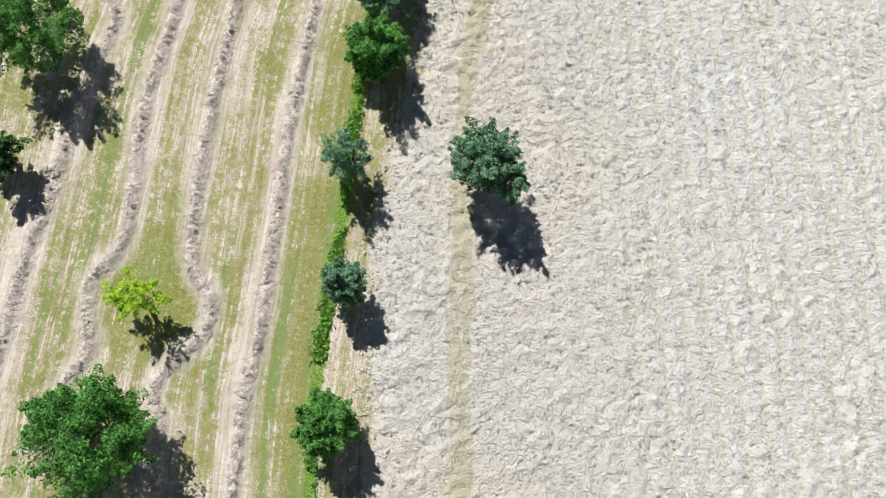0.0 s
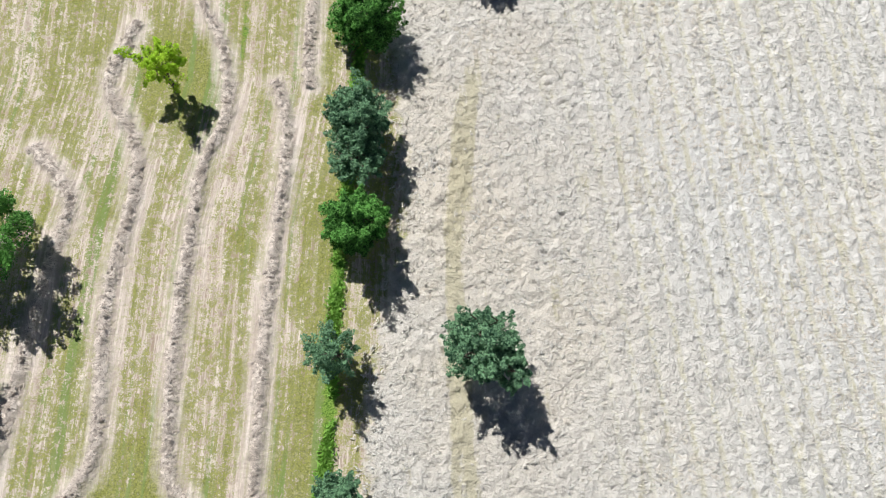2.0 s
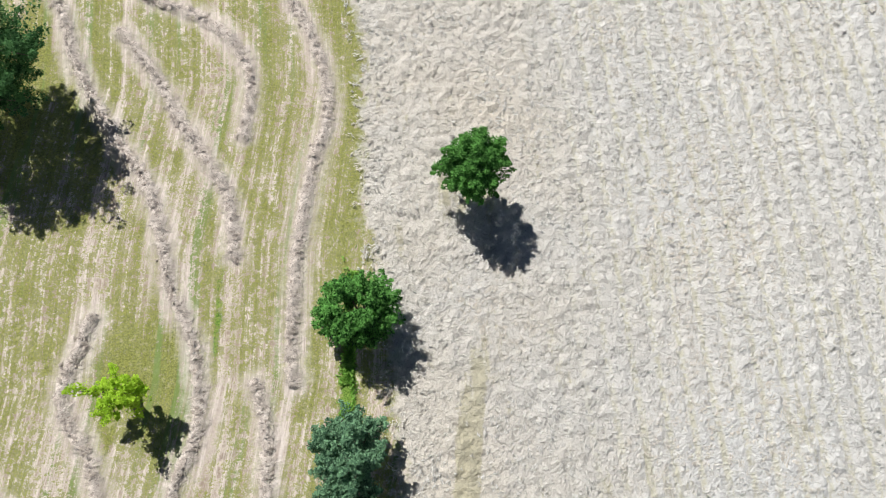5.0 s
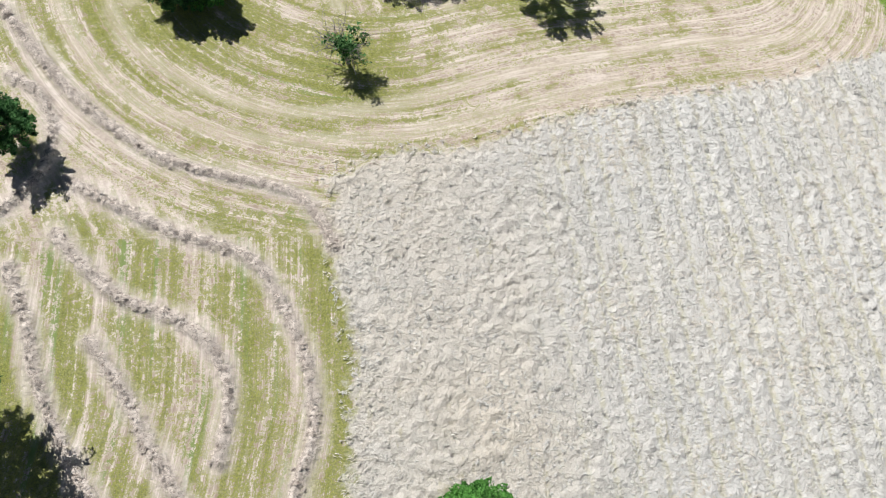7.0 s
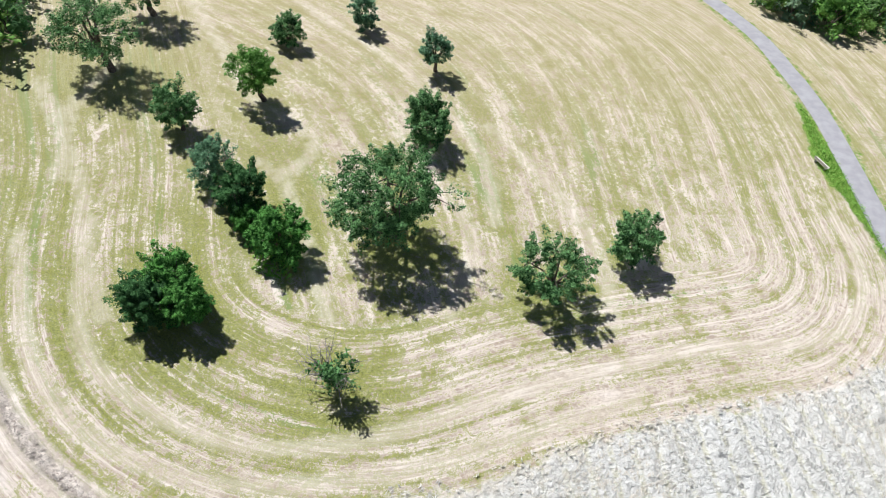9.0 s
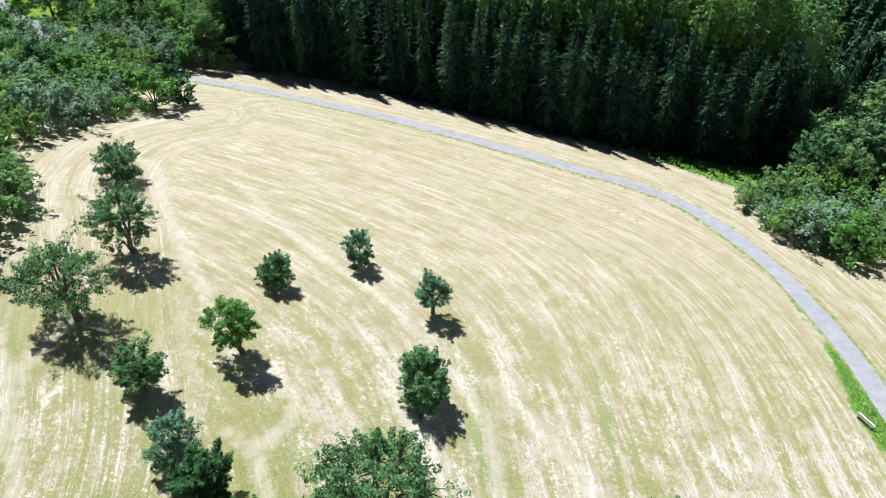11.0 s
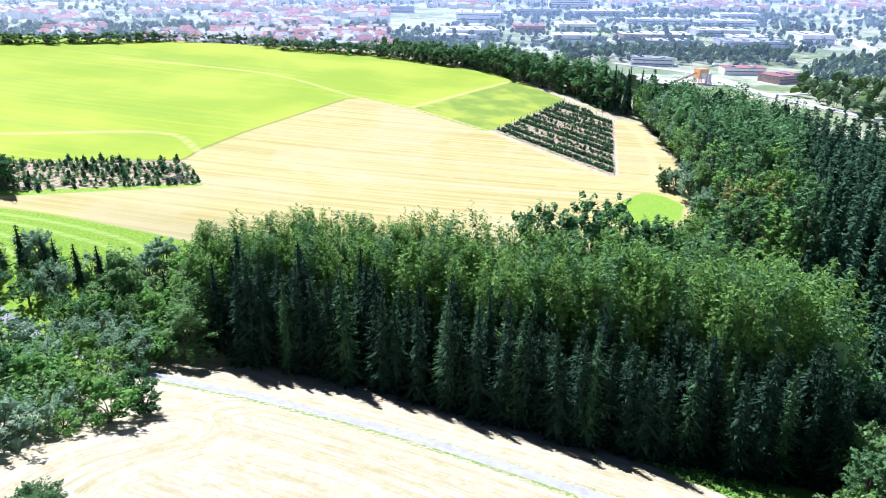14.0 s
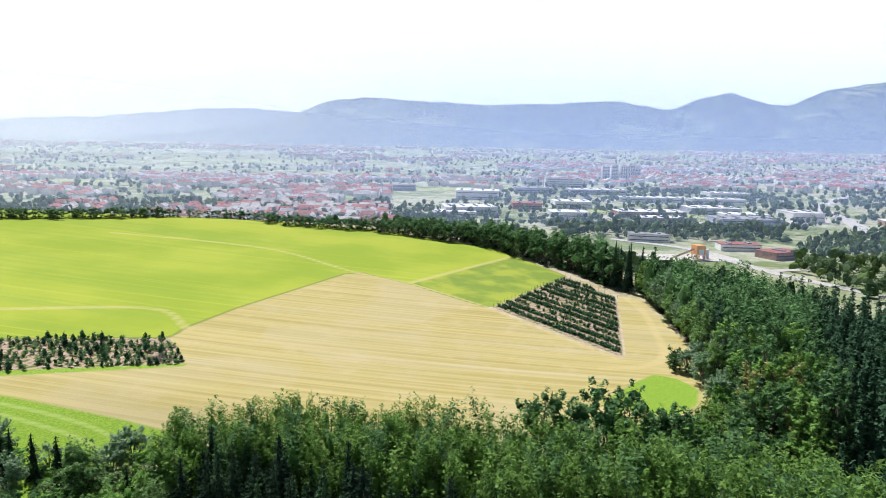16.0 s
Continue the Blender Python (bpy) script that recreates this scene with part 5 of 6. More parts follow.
def far_wood(name, places, label, seed, conifer, mat, h=18, rad=2.9, sprays=110, leaf=1.0):
    """The closed wood further back: one mesh of many small trees."""
    r = np.random.default_rng(seed)
    crown = Shape()
    for x, y in places:
        z, hh, rr = z_at(x, y), h * r.uniform(0.75, 1.15), rad * r.uniform(0.8, 1.2)
        a = r.uniform(0, 2 * np.pi, sprays)
        if conifer:
            f = r.uniform(0.1, 1, sprays) ** 0.8
            q = rr * (1.05 - f) * r.uniform(0.6, 1.1, sprays) + 0.05
            crown.lump((x, y, z + hh * 0.35), np.array((rr * 0.55, rr * 0.55, hh * 0.38)), r)
        else:
            f = r.uniform(0.2, 1, sprays)
            q = rr * np.sqrt(np.clip(1 - ((f - 0.58) / 0.46) ** 2, 0.02, 1)) * r.uniform(0.6, 1.1, sprays)
            crown.lump((x, y, z + hh * 0.5), np.array((rr * 0.7, rr * 0.7, hh * 0.38)), r)
        out = np.stack([np.cos(a), np.sin(a), np.full(sprays, 0.5)], 1)
        crown.leaves(np.stack([x + np.cos(a) * q, y + np.sin(a) * q, z + hh * f], 1), leaf, r, 0.9, facing=out)
    tagged(new(name, crown.mesh(name, mat)), label, "wood", kind="stuff")


far_wood("spruce_wood", left_over[left_dark], "dense dark green spruce wood on the far slope", 171, True, NEEDLES_PALE, sprays=140, leaf=0.8)
far_wood("mixed_wood", left_over[~left_dark][::2], "light green broadleaf wood on the far slope", 172, False, LEAF_WOOD, rad=3.6, sprays=150, leaf=0.8)
far_wood("broadleaf_wood", left_over[~left_dark][1::2], "blue-green broadleaf wood on the far slope", 173, False, LEAF_APPLE, rad=3.6, sprays=150, leaf=0.8)

# thickets by the road and the wood
bushes = [leafy(160 + i, 4.2, 2.6, m, l, 28, 34, 0.26, 0.05, "shrub", "shrubs of the thicket", 1.4, twig=0) for i, (m, l) in enumerate(
    ((LEAF_WOOD, "dense green shrub of the roadside thicket"), (LEAF_SILVER, "pale grey-green shrub of the roadside thicket"), (LEAF_LIME, "yellow-green shrub of the roadside thicket"), (LEAF_THICKET, "mid-green shrub of the roadside thicket"), (LEAF_ASPEN, "light green shrub of the roadside thicket"), (LEAF_BRIGHT, "fresh green shrub of the roadside thicket")))]
left_thicket = scatter(wr, [(-44, 166), (-38, 175), (-28.5, 184), (-30, 190), (-38, 199), (-58, 208), (-75, 200), (-70, 150), (-45, 126), (-36.5, 130), (-34.5, 136), (-35.5, 143), (-39.5, 152), (-43.5, 162)], 120, 2.9)
right_thicket = scatter(wr, [(58.5, 171), (56.5, 160), (58, 154), (64, 151), (80, 148), (84, 160), (70, 172)], 36, 2.6)
north_side = scatter(wr, [(-36, 207), (-34, 216), (-42, 232), (-75, 246), (-110, 250), (-110, 232), (-80, 234), (-56, 231), (-54, 219), (-60, 216)], 44, 3.2)
wood_foot = scatter(wr, [(66, 238), (80, 246), (93, 262), (97, 280), (92, 285), (87, 275), (76, 262), (62, 246)], 34, 3.0)
stand(bushes, np.vstack([left_thicket, right_thicket, north_side, wood_foot]), wr, 0.7, 1.5)
willow = leafy(166, 7.5, 4.4, LEAF_SILVER, "large rounded grey-green willow bush in the thicket", 60, 60, 0.28, 0.05, "willow_bush", "shrubs of the thicket")
stand([willow], [(-47.5, 197.5), (-45.5, 216.5), (-57, 204), (-40, 208), (-51, 213), (-60, 230)], wr, 0.7, 1.0)
silver = leafy(167, 9, 3.4, LEAF_SILVER, "silvery pale willow at the field's edge", 50, 56, 0.32, 0.1, "willow", "trees of the wood")
stand([silver], [(-44, 235), (-41, 238), (-66, 238.5), (90, 279), (94, 283), (91, 301), (95, 297), (97, 306), (92, 292)], wr, 0.75, 1.1)
clearing = [leafy(168 + i, 5.2, 2.7, m, "small open fruit tree on a grassy clearing", 34, 46, 0.24, 0.3, "fruit_tree", "trees of the clearing", core=0.45) for i, m in enumerate((LEAF_APPLE, LEAF_GREY))]
stand(clearing, [(-63.5, 226), (-71.4, 230), (-55.6, 222.5), (-78, 226), (-51, 220)], wr, 0.85, 1.25)
stand([leafy(171, 8, 4.2, LEAF_FRESH, "broad bright green tree beside the farm road", 60, 56, 0.30, 0.08)], [(-66.5, 214.5), (-72, 209)], wr, 0.9, 1.05)
dark_bush = leafy(172, 6, 2.6, LEAF_DARK, "dark green conical bush at the meadow's corner", 44, 48, 0.27, 0.05, "shrub", "shrubs of the thicket")
stand([dark_bush], [(-31.8, 190.5), (-29.2, 186), (-52, 191.5), (87, 301), (89, 304), (-84, 240), (-92, 243), (-104, 245)], wr, 0.7, 1.1)
edge_spruce = model("spruce", *spruce_shapes(np.random.default_rng(174), 9, 2.1, 15, 7, 4), BARK, NEEDLES, "small dark spruce in the field hedge", "tree", "spruces of the hedge", "needles")
stand([edge_spruce], [(-61.5, 235), (-57.3, 234.5), (-52.5, 233.5), (-69, 237), (-74, 238), (-78, 239.5), (-64, 236), (-49, 231), (-38, 226)], wr, 0.85, 1.2)


def tall_grass():
    """Uncut green grass under the hedge and on the bank by the wood."""
    r = np.random.default_rng(330)
    g = Shape()
    line = smooth_line([(-9.6, -20), (-9.2, 4.9), (-8.0, 15.8), (-6.9, 27.5), (-6.0, 34), (-4.6, 45), (-4.0, 52)], 0.5)
    at = line[r.integers(0, len(line), 16000)] + r.normal(0, 0.26, (16000, 2))
    at = at[vnoise(at[:, 0] / 1.1, at[:, 1] / 1.6, 15) > 0.38]
    bank = scatter(r, [(38, 193), (48, 181.5), (57.5, 173), (60, 171), (66, 178), (50, 187)], 700, 0.35, 6)
    bench_bank = scatter(r, [(51.0, 108), (50.6, 114), (49.9, 118), (49.8, 121.5), (50.8, 126), (52.2, 132), (52.2, 120), (51.6, 108)], 900, 0.13, 8)
    under = scatter(r, [(-9, 104), (-6, 103), (-6.5, 107), (-10, 111)], 260, 0.15, 6)
    for pts, size in ((at, 0.13), (bank, 0.35), (bench_bank, 0.11), (under, 0.22)):
        z = land(pts[:, 0], pts[:, 1])
        g.leaves(np.column_stack([pts, z + 0.08 + r.uniform(0.0, 0.28, len(pts))]), size * 1.2, r, 0.3, 2.6)
    tagged(new("tall_grass", g.mesh("tall_grass", GRASS)), "uncut bright green grass under hedge and bank", "grass", kind="stuff")


tall_grass()

# ---- hedge along the crest, young trees ----
CREST_LINE = smooth_line([(-230, 462), (-172, 462), (-110, 497), (-78, 508), (-50, 494), (-10, 497), (30, 486), (52, 478), (72, 452), (90, 428), (100, 404)], 4.0)
belt = np.vstack([CREST_LINE[:30] + (0, 2), CREST_LINE + (0, 4), CREST_LINE[42:] + (2, 10), CREST_LINE[57:] + (4, 17)])
belt = belt + wr.normal(0, 1.6, belt.shape)
belt_trees = [leafy(180 + i, 9, 4.2, m, "dense green tree of the field hedge on the crest", 16, 16, 0.8, 0.04, "hedge_tree", "hedge on the crest", 1.5, core=0.8, twig=0) for i, m in enumerate((LEAF_WOOD, LEAF_DARK, LEAF_WOOD))]
stand(belt_trees, belt, wr, tops=lambda x, y: z_at(x, y) + float(np.interp(x, (-200, -60, 0, 60, 100), (4.5, 5, 6, 12, 15))), tall=9)
stand([model("spruce", *spruce_shapes(np.random.default_rng(190), 19, 3.3, 17, 6, 3), BARK, NEEDLES, "dark spruce at the plantation's end", "tree", "spruces of the wood", "needles")],
      [(98, 410), (101, 405), (104, 412), (107, 404), (110, 411), (104, 398), (111, 400), (95, 418), (113, 406), (108, 418)], wr, 0.85, 1.15)


NEEDLES_MID = leaf_material("young_needles", (0.030, 0.095, 0.052), (0.13, 0.27, 0.13), 0.3)


def young_tree(seed, mat, label):
    r = np.random.default_rng(seed)
    wood, needles = Shape(), Shape()
    wood.tube([(0, 0, -0.1), (0, 0, 1.2), (0, 0, 2.0)], [0.05, 0.035, 0.01], 5)
    f = r.uniform(0.05, 1, 44)
    a = r.uniform(0, 2 * np.pi, 44)
    q = 0.95 * (1.05 - f) * r.uniform(0.4, 1.1, 44)
    needles.leaves(np.stack([np.cos(a) * q, np.sin(a) * q, 2.0 * f], 1), 0.48, r, 0.8)
    needles.lump((0, 0, 0.75), np.array((0.5, 0.5, 0.75)), r)
    return model("young_conifer", wood, needles, BARK, mat, label, "tree", "young conifers", "needles")


nursery = [young_tree(200, NEEDLES_MID, "young dark conifer in a fenced nursery strip"), young_tree(201, NEEDLES_PALE, "young pale conifer in a fenced nursery strip")]
stand(nursery, scatter(wr, TREE_NURSERY, 110, 1.8), wr, 0.4, 1.25)
far_wood("nursery_plants", scatter(wr, TREE_NURSERY, 300, 1.0), "young mixed shrubs and weeds in a nursery strip", 205, False, LEAF_WOOD, 1.2, 0.6, 14, 0.45)
rows_at = []
corner, along, across = np.array((43.5, 358.0)), np.array((75.5, 310.5)) - np.array((42.5, 357.5)), np.array((83.0, 418.0)) - np.array((42.5, 357.5))
for i in range(12):
    for k in range(120):
        for side in (-0.011, 0.011):
            q = corner + along * (k + 0.5) / 106 + across * ((i + 0.45) / 11.6 + side)
            if wr.random() < (0.95 if i % 3 != 2 else 0.5) - 0.3 * (vnoise(q[0] / 9, q[1] / 9, 19) > 0.66):
                rows_at.append(q + wr.normal(0, 0.2, 2))
rows_at = np.array(rows_at)
rows_at = rows_at[area_dist(rows_at[:, 0], rows_at[:, 1], PLANTATION) > 0.8]
picked = wr.permutation(len(rows_at))
stand([young_tree(202, NEEDLES_MID, "young dark conifer in a plantation row"), young_tree(203, NEEDLES_PALE, "young blue-green conifer in a plantation row")], rows_at[picked[:165]], wr, 0.45, 0.85)
far_wood("plantation_rows", rows_at[picked[165:]], "rows of young dark conifers on bare soil", 204, True, NEEDLES_MID, 1.15, 0.65, 20, 0.42)



def brush_heap(x, y):
    heap = root("brush_heap", x, y, "pale heap of cut branches beside the nursery", "brush heap")
    r = np.random.default_rng(210)
    for _ in range(44):
        s = Shape()
        e = r.normal(0, 1, 3) * (1.9, 0.9, 0.25)
        e[2] = abs(e[2]) * 0.6 + 0.1 + 0.4 * max(0, 1 - abs(e[0]) / 2.2)
        d = r.normal(0, 0.9, 3) * (1, 1, 0.3)
        stem = s.tube([e - d, e, e + d + (0, 0, 0.1)], [0.07, 0.08, 0.03], 4)
        for _ in range(5):
            k = r.normal(0, 0.5, 3)
            s.tube([e, e + k * 0.5, e + k], [0.05, 0.04, 0.02], 4, stem)
        part("branch", s.mesh("branch", DEADWOOD), heap)


brush_heap(-51, 285)
stand([leafy(211, 9, 4.2, LEAF_DARK, "dark rounded tree at the nursery's end", 50, 40, 0.5, 0.08), leafy(212, 8, 3.6, LEAF_WOOD, "green rounded tree at the nursery's end", 50, 40, 0.5, 0.08)],
      [(-88, 272), (-92, 275), (-95, 270), (-99, 274), (-104, 272)], wr, 0.85, 1.2)


def fence_post():
    post = tagged(new("fence_post"), "thin weathered wooden fence post at a plantation", "fence post", "fence posts")
    s = Shape()
    s.tube([(0, 0, -0.3), (0, 0, 1.0), (0, 0, 1.7)], [0.07, 0.065, 0.06], 6)
    s.tube([(0, 0, 1.7), (0, 0, 1.76)], [0.06, 0.01], 6)
    part("stake", s.mesh("stake", DEADWOOD), post)
    return post


fence_line = np.vstack([np.linspace(a_, b_, k) for a_, b_, k in (((42.5, 357.5), (83, 418), 24), ((83, 418), (96, 384), 10))])
stand([fence_post()], fence_line + wr.normal(0, 0.1, fence_line.shape), wr, 0.95, 1.05)

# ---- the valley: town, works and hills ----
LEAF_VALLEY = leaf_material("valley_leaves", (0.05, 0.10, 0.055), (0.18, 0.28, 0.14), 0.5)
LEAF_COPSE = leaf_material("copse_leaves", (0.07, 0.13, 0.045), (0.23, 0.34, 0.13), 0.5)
tr_ = np.random.default_rng(300)
ROOF_RED = plain_material("red_roof_tiles", (0.34, 0.12, 0.10), (0.52, 0.24, 0.20), 0.6, 0.8, 0.2, 0, chance=0.5)
ROOF_DARK = plain_material("dark_roof", (0.22, 0.22, 0.24), (0.36, 0.36, 0.38), 0.5, 0.7, 0.3, 0)
ROOF_PALE = plain_material("weathered_grey_roof", (0.38, 0.37, 0.38), (0.60, 0.58, 0.57), 0.05, 0.8, 0.2, 0)
ROOF_FLAT = plain_material("flat_roof", (0.60, 0.60, 0.60), (0.82, 0.82, 0.82), 0.15, 0.6, 0.4, 0, chance=0.25)
RENDER = plain_material("pale_render", (0.74, 0.74, 0.74), (0.90, 0.90, 0.91), 0.3, 0.85, 0.2, 0, chance=0.2)
STEEL = plain_material("blue_grey_cladding", (0.34, 0.38, 0.46), (0.46, 0.50, 0.58), 0.3, 0.5, 0.4, 0)
BRICKY = plain_material("brown_cladding", (0.30, 0.17, 0.11), (0.42, 0.26, 0.18), 0.4, 0.7, 0.3, 0)
ORANGE = plain_material("orange_steel", (0.72, 0.30, 0.05), (0.85, 0.42, 0.10), 0.5, 0.5, 0.4, 0)
GLASS = plain_material("dark_window_glass", (0.05, 0.06, 0.08), (0.10, 0.12, 0.15), 0.5, 0.15, 0.6, 0)
PALE_ROAD = plain_material("pale_asphalt", (0.40, 0.39, 0.38), (0.55, 0.54, 0.52), 0.4, 0.9, 0.2, 0)
YARD = plain_material("gravel_yard", (0.46, 0.43, 0.39), (0.62, 0.59, 0.54), 0.5, 0.95, 0.1, 0)


def gable(walls, roof, w, d, h, rise, at=None):
    """Walls with two gables, and a roof of two slabs with eaves."""
    v = np.array([(-w, -d, -1), (w, -d, -1), (w, d, -1), (-w, d, -1), (-w, -d, h), (w, -d, h), (w, d, h), (-w, d, h), (-w, 0, h + rise), (w, 0, h + rise)]) * (0.5, 0.5, 1)
    q = [(0, 1, 5, 4), (2, 3, 7, 6), (1, 2, 6, 5), (3, 0, 4, 7)]
    e, t = 0.5, 0.25
    k = rise / (d / 2)
    s = np.array([(x * (w / 2 + e), y * (d / 2 + e), h - k * e + z) for x in (-1, 1) for y in (-1, 1) for z in (0.05, 0.05 + t)] + [(x * (w / 2 + e), 0, h + rise + z) for x in (-1, 1) for z in (0.05, 0.05 + t)])
    sq = [(0, 4, 9 + 1 - 0, 8), (1, 9, 11, 5), (0, 1, 5, 4), (2, 8, 10, 6), (3, 7, 11, 9), (2, 6, 7, 3), (0, 8, 9, 1), (8, 2, 3, 9), (4, 5, 11, 10), (10, 11, 7, 6)]
    if at is not None:
        m = np.array(at)
        v, s = v @ m[:3, :3].T + m[:3, 3], s @ m[:3, :3].T + m[:3, 3]
    walls.add(v, q, [(5, 6, 9), (7, 4, 8)])
    roof.add(s, sq)


def house_models():
    out = []
    for i, (w, d, h, rise, mat) in enumerate(((8, 6.5, 5, 3.0, ROOF_RED), (9, 7, 5.5, 3.0, ROOF_RED), (11, 7.5, 6, 3.2, ROOF_RED), (8, 6.5, 4.5, 3.2, ROOF_DARK), (13, 8, 7, 2.6, ROOF_PALE))):
        house = tagged(new("house"), "pale rendered house with a %s pitched roof" % ("dark" if mat is ROOF_DARK else "weathered grey" if mat is ROOF_PALE else "red tiled"), "house", "houses of the town")
        a, b = Shape(), Shape()
        gable(a, b, w, d, h, rise)
        part("wall", a.mesh("wall", RENDER), house)
        part("roof", b.mesh("roof", mat), house)
        for side in (-1, 1):
            for k in range(3):
                p = Shape()
                x = (k - 1) * w * 0.3
                p.box(x - 0.7, x + 0.7, side * d / 2 - 0.06, side * d / 2 + 0.06, 1.0, 2.4)
                part("window", p.mesh("window", GLASS), house)
        out.append(house)
    return out


def town_density(x, y):
    """How thickly the valley is built up."""
    d = vnoise(x / 170, y / 170, 21) * 0.55 + vnoise(x / 60, y / 60, 22) * 0.60
    works = ((x > 0) & (x < 560) & (y < 1280)).astype(float)
    return d + 0.10 * sstep(0, -300, x) - 0.6 * works - 0.35 * sstep(0.62, 0.75, vnoise(x / 500, y / 420, 23))


spread_x = tr_.uniform(-1, 1, 24000)
spread_y = 660 + 2500 * tr_.uniform(0, 1, 24000) ** 1.4
sites = np.stack([(spread_x * 0.70 + 0.066) * (spread_y - 60), spread_y], 1)
dens = town_density(sites[:, 0], sites[:, 1])
HOUSE_SITES = sites[(dens > 0.63) & ((sites[:, 0] < 480) | (sites[:, 1] > 1300))]
TREE_SITES = sites[(dens > 0.22) & (dens < 0.95)]
keep, cells = [], set()
for p in HOUSE_SITES:
    c = (int(p[0] // 13.5), int(p[1] // 13.5))
    if c not in cells:
        cells.add(c)
        keep.append(p)
HOUSE_SITES = np.array(keep)


def heading(x, y):
    return 40 * (vnoise(x / 300, y / 300, 25) - 0.5) + (90 if vnoise(x / 70, y / 70, 26) > 0.5 else 0)


order = np.argsort(HOUSE_SITES[:, 1])
near_houses, far_houses = HOUSE_SITES[order[:230]], HOUSE_SITES[order[230:4200]]
houses = house_models()
plan = [(houses[i % len(houses)], pose(x, y, z_at(x, y), 0, 0, heading(x, y) + tr_.normal(0, 4))) for i, (x, y) in enumerate(near_houses)]
for m, at in plan[len(houses):]:
    copy_thing(m, at)
for m, at in plan[:len(houses)]:
    m.matrix_basis = at
for nm, mat, pick in (("red_roofed_quarter", ROOF_RED, 0), ("grey_roofed_quarter", ROOF_PALE, 1)):
    quarter = tagged(new(nm), "distant close-built town houses with %s roofs" % ("red" if pick == 0 else "pale grey"), "town", kind="stuff")
    a, b = Shape(), Shape()
    for i, (x, y) in enumerate(far_houses):
        if (i % 2 == 0) == bool(pick):
            gable(a, b, tr_.uniform(9, 15), tr_.uniform(7, 10), tr_.uniform(5.5, 9), tr_.uniform(2.0, 3.4), pose(x, y, z_at(x, y), 0, 0, heading(x, y)))
    part("wall", a.mesh("wall", RENDER), quarter)
    part("roof", b.mesh("roof", mat), quarter)


def hall(x, y, w, d, h, turn, wall_mat, roof_mat, label, bands=1, end_mat=None):
    """A flat-roofed works hall with a parapet and bands of windows."""
    ob = tagged(new("works_hall"), label, "industrial hall", "works in the valley")
    d *= 1.6
    ob.matrix_basis = pose(x, y, z_at(x, y), 0, 0, turn)
    s = Shape()
    s.box(-w / 2, w / 2, -d / 2, d / 2, -1.5, h)
    part("wall", s.mesh("wall", wall_mat), ob)
    s = Shape()
    s.box(-w / 2 - 0.3, w / 2 + 0.3, -d / 2 - 0.3, d / 2 + 0.3, h + 0.004, h + 0.5)
    part("roof", s.mesh("roof", roof_mat), ob)
    for k in range(int(w / 14)):
        s = Shape()
        cx = -w / 2 + (k + 0.5) * w / int(w / 14)
        s.box(cx - 1.6, cx + 1.6, -d / 4, d / 4, h + 0.5, h + 1.1)
        part("skylight", s.mesh("skylight", GLASS), ob)
    for i in range(bands):
        s = Shape()
        z = h * (i + 0.55) / bands
        s.box(-w * 0.46, w * 0.46, -d / 2 - 0.08, -d / 2 + 0.1, z - 0.45, z + 0.45)
        part("window_band", s.mesh("window_band", GLASS), ob)
    if end_mat:
        s = Shape()
        s.box(w / 2 - 0.1, w / 2 + 1.5, -d / 2 + 0.5, d / 2 - 0.5, -1.5, h - 0.5)
        part("annex", s.mesh("annex", end_mat), ob)
    return ob


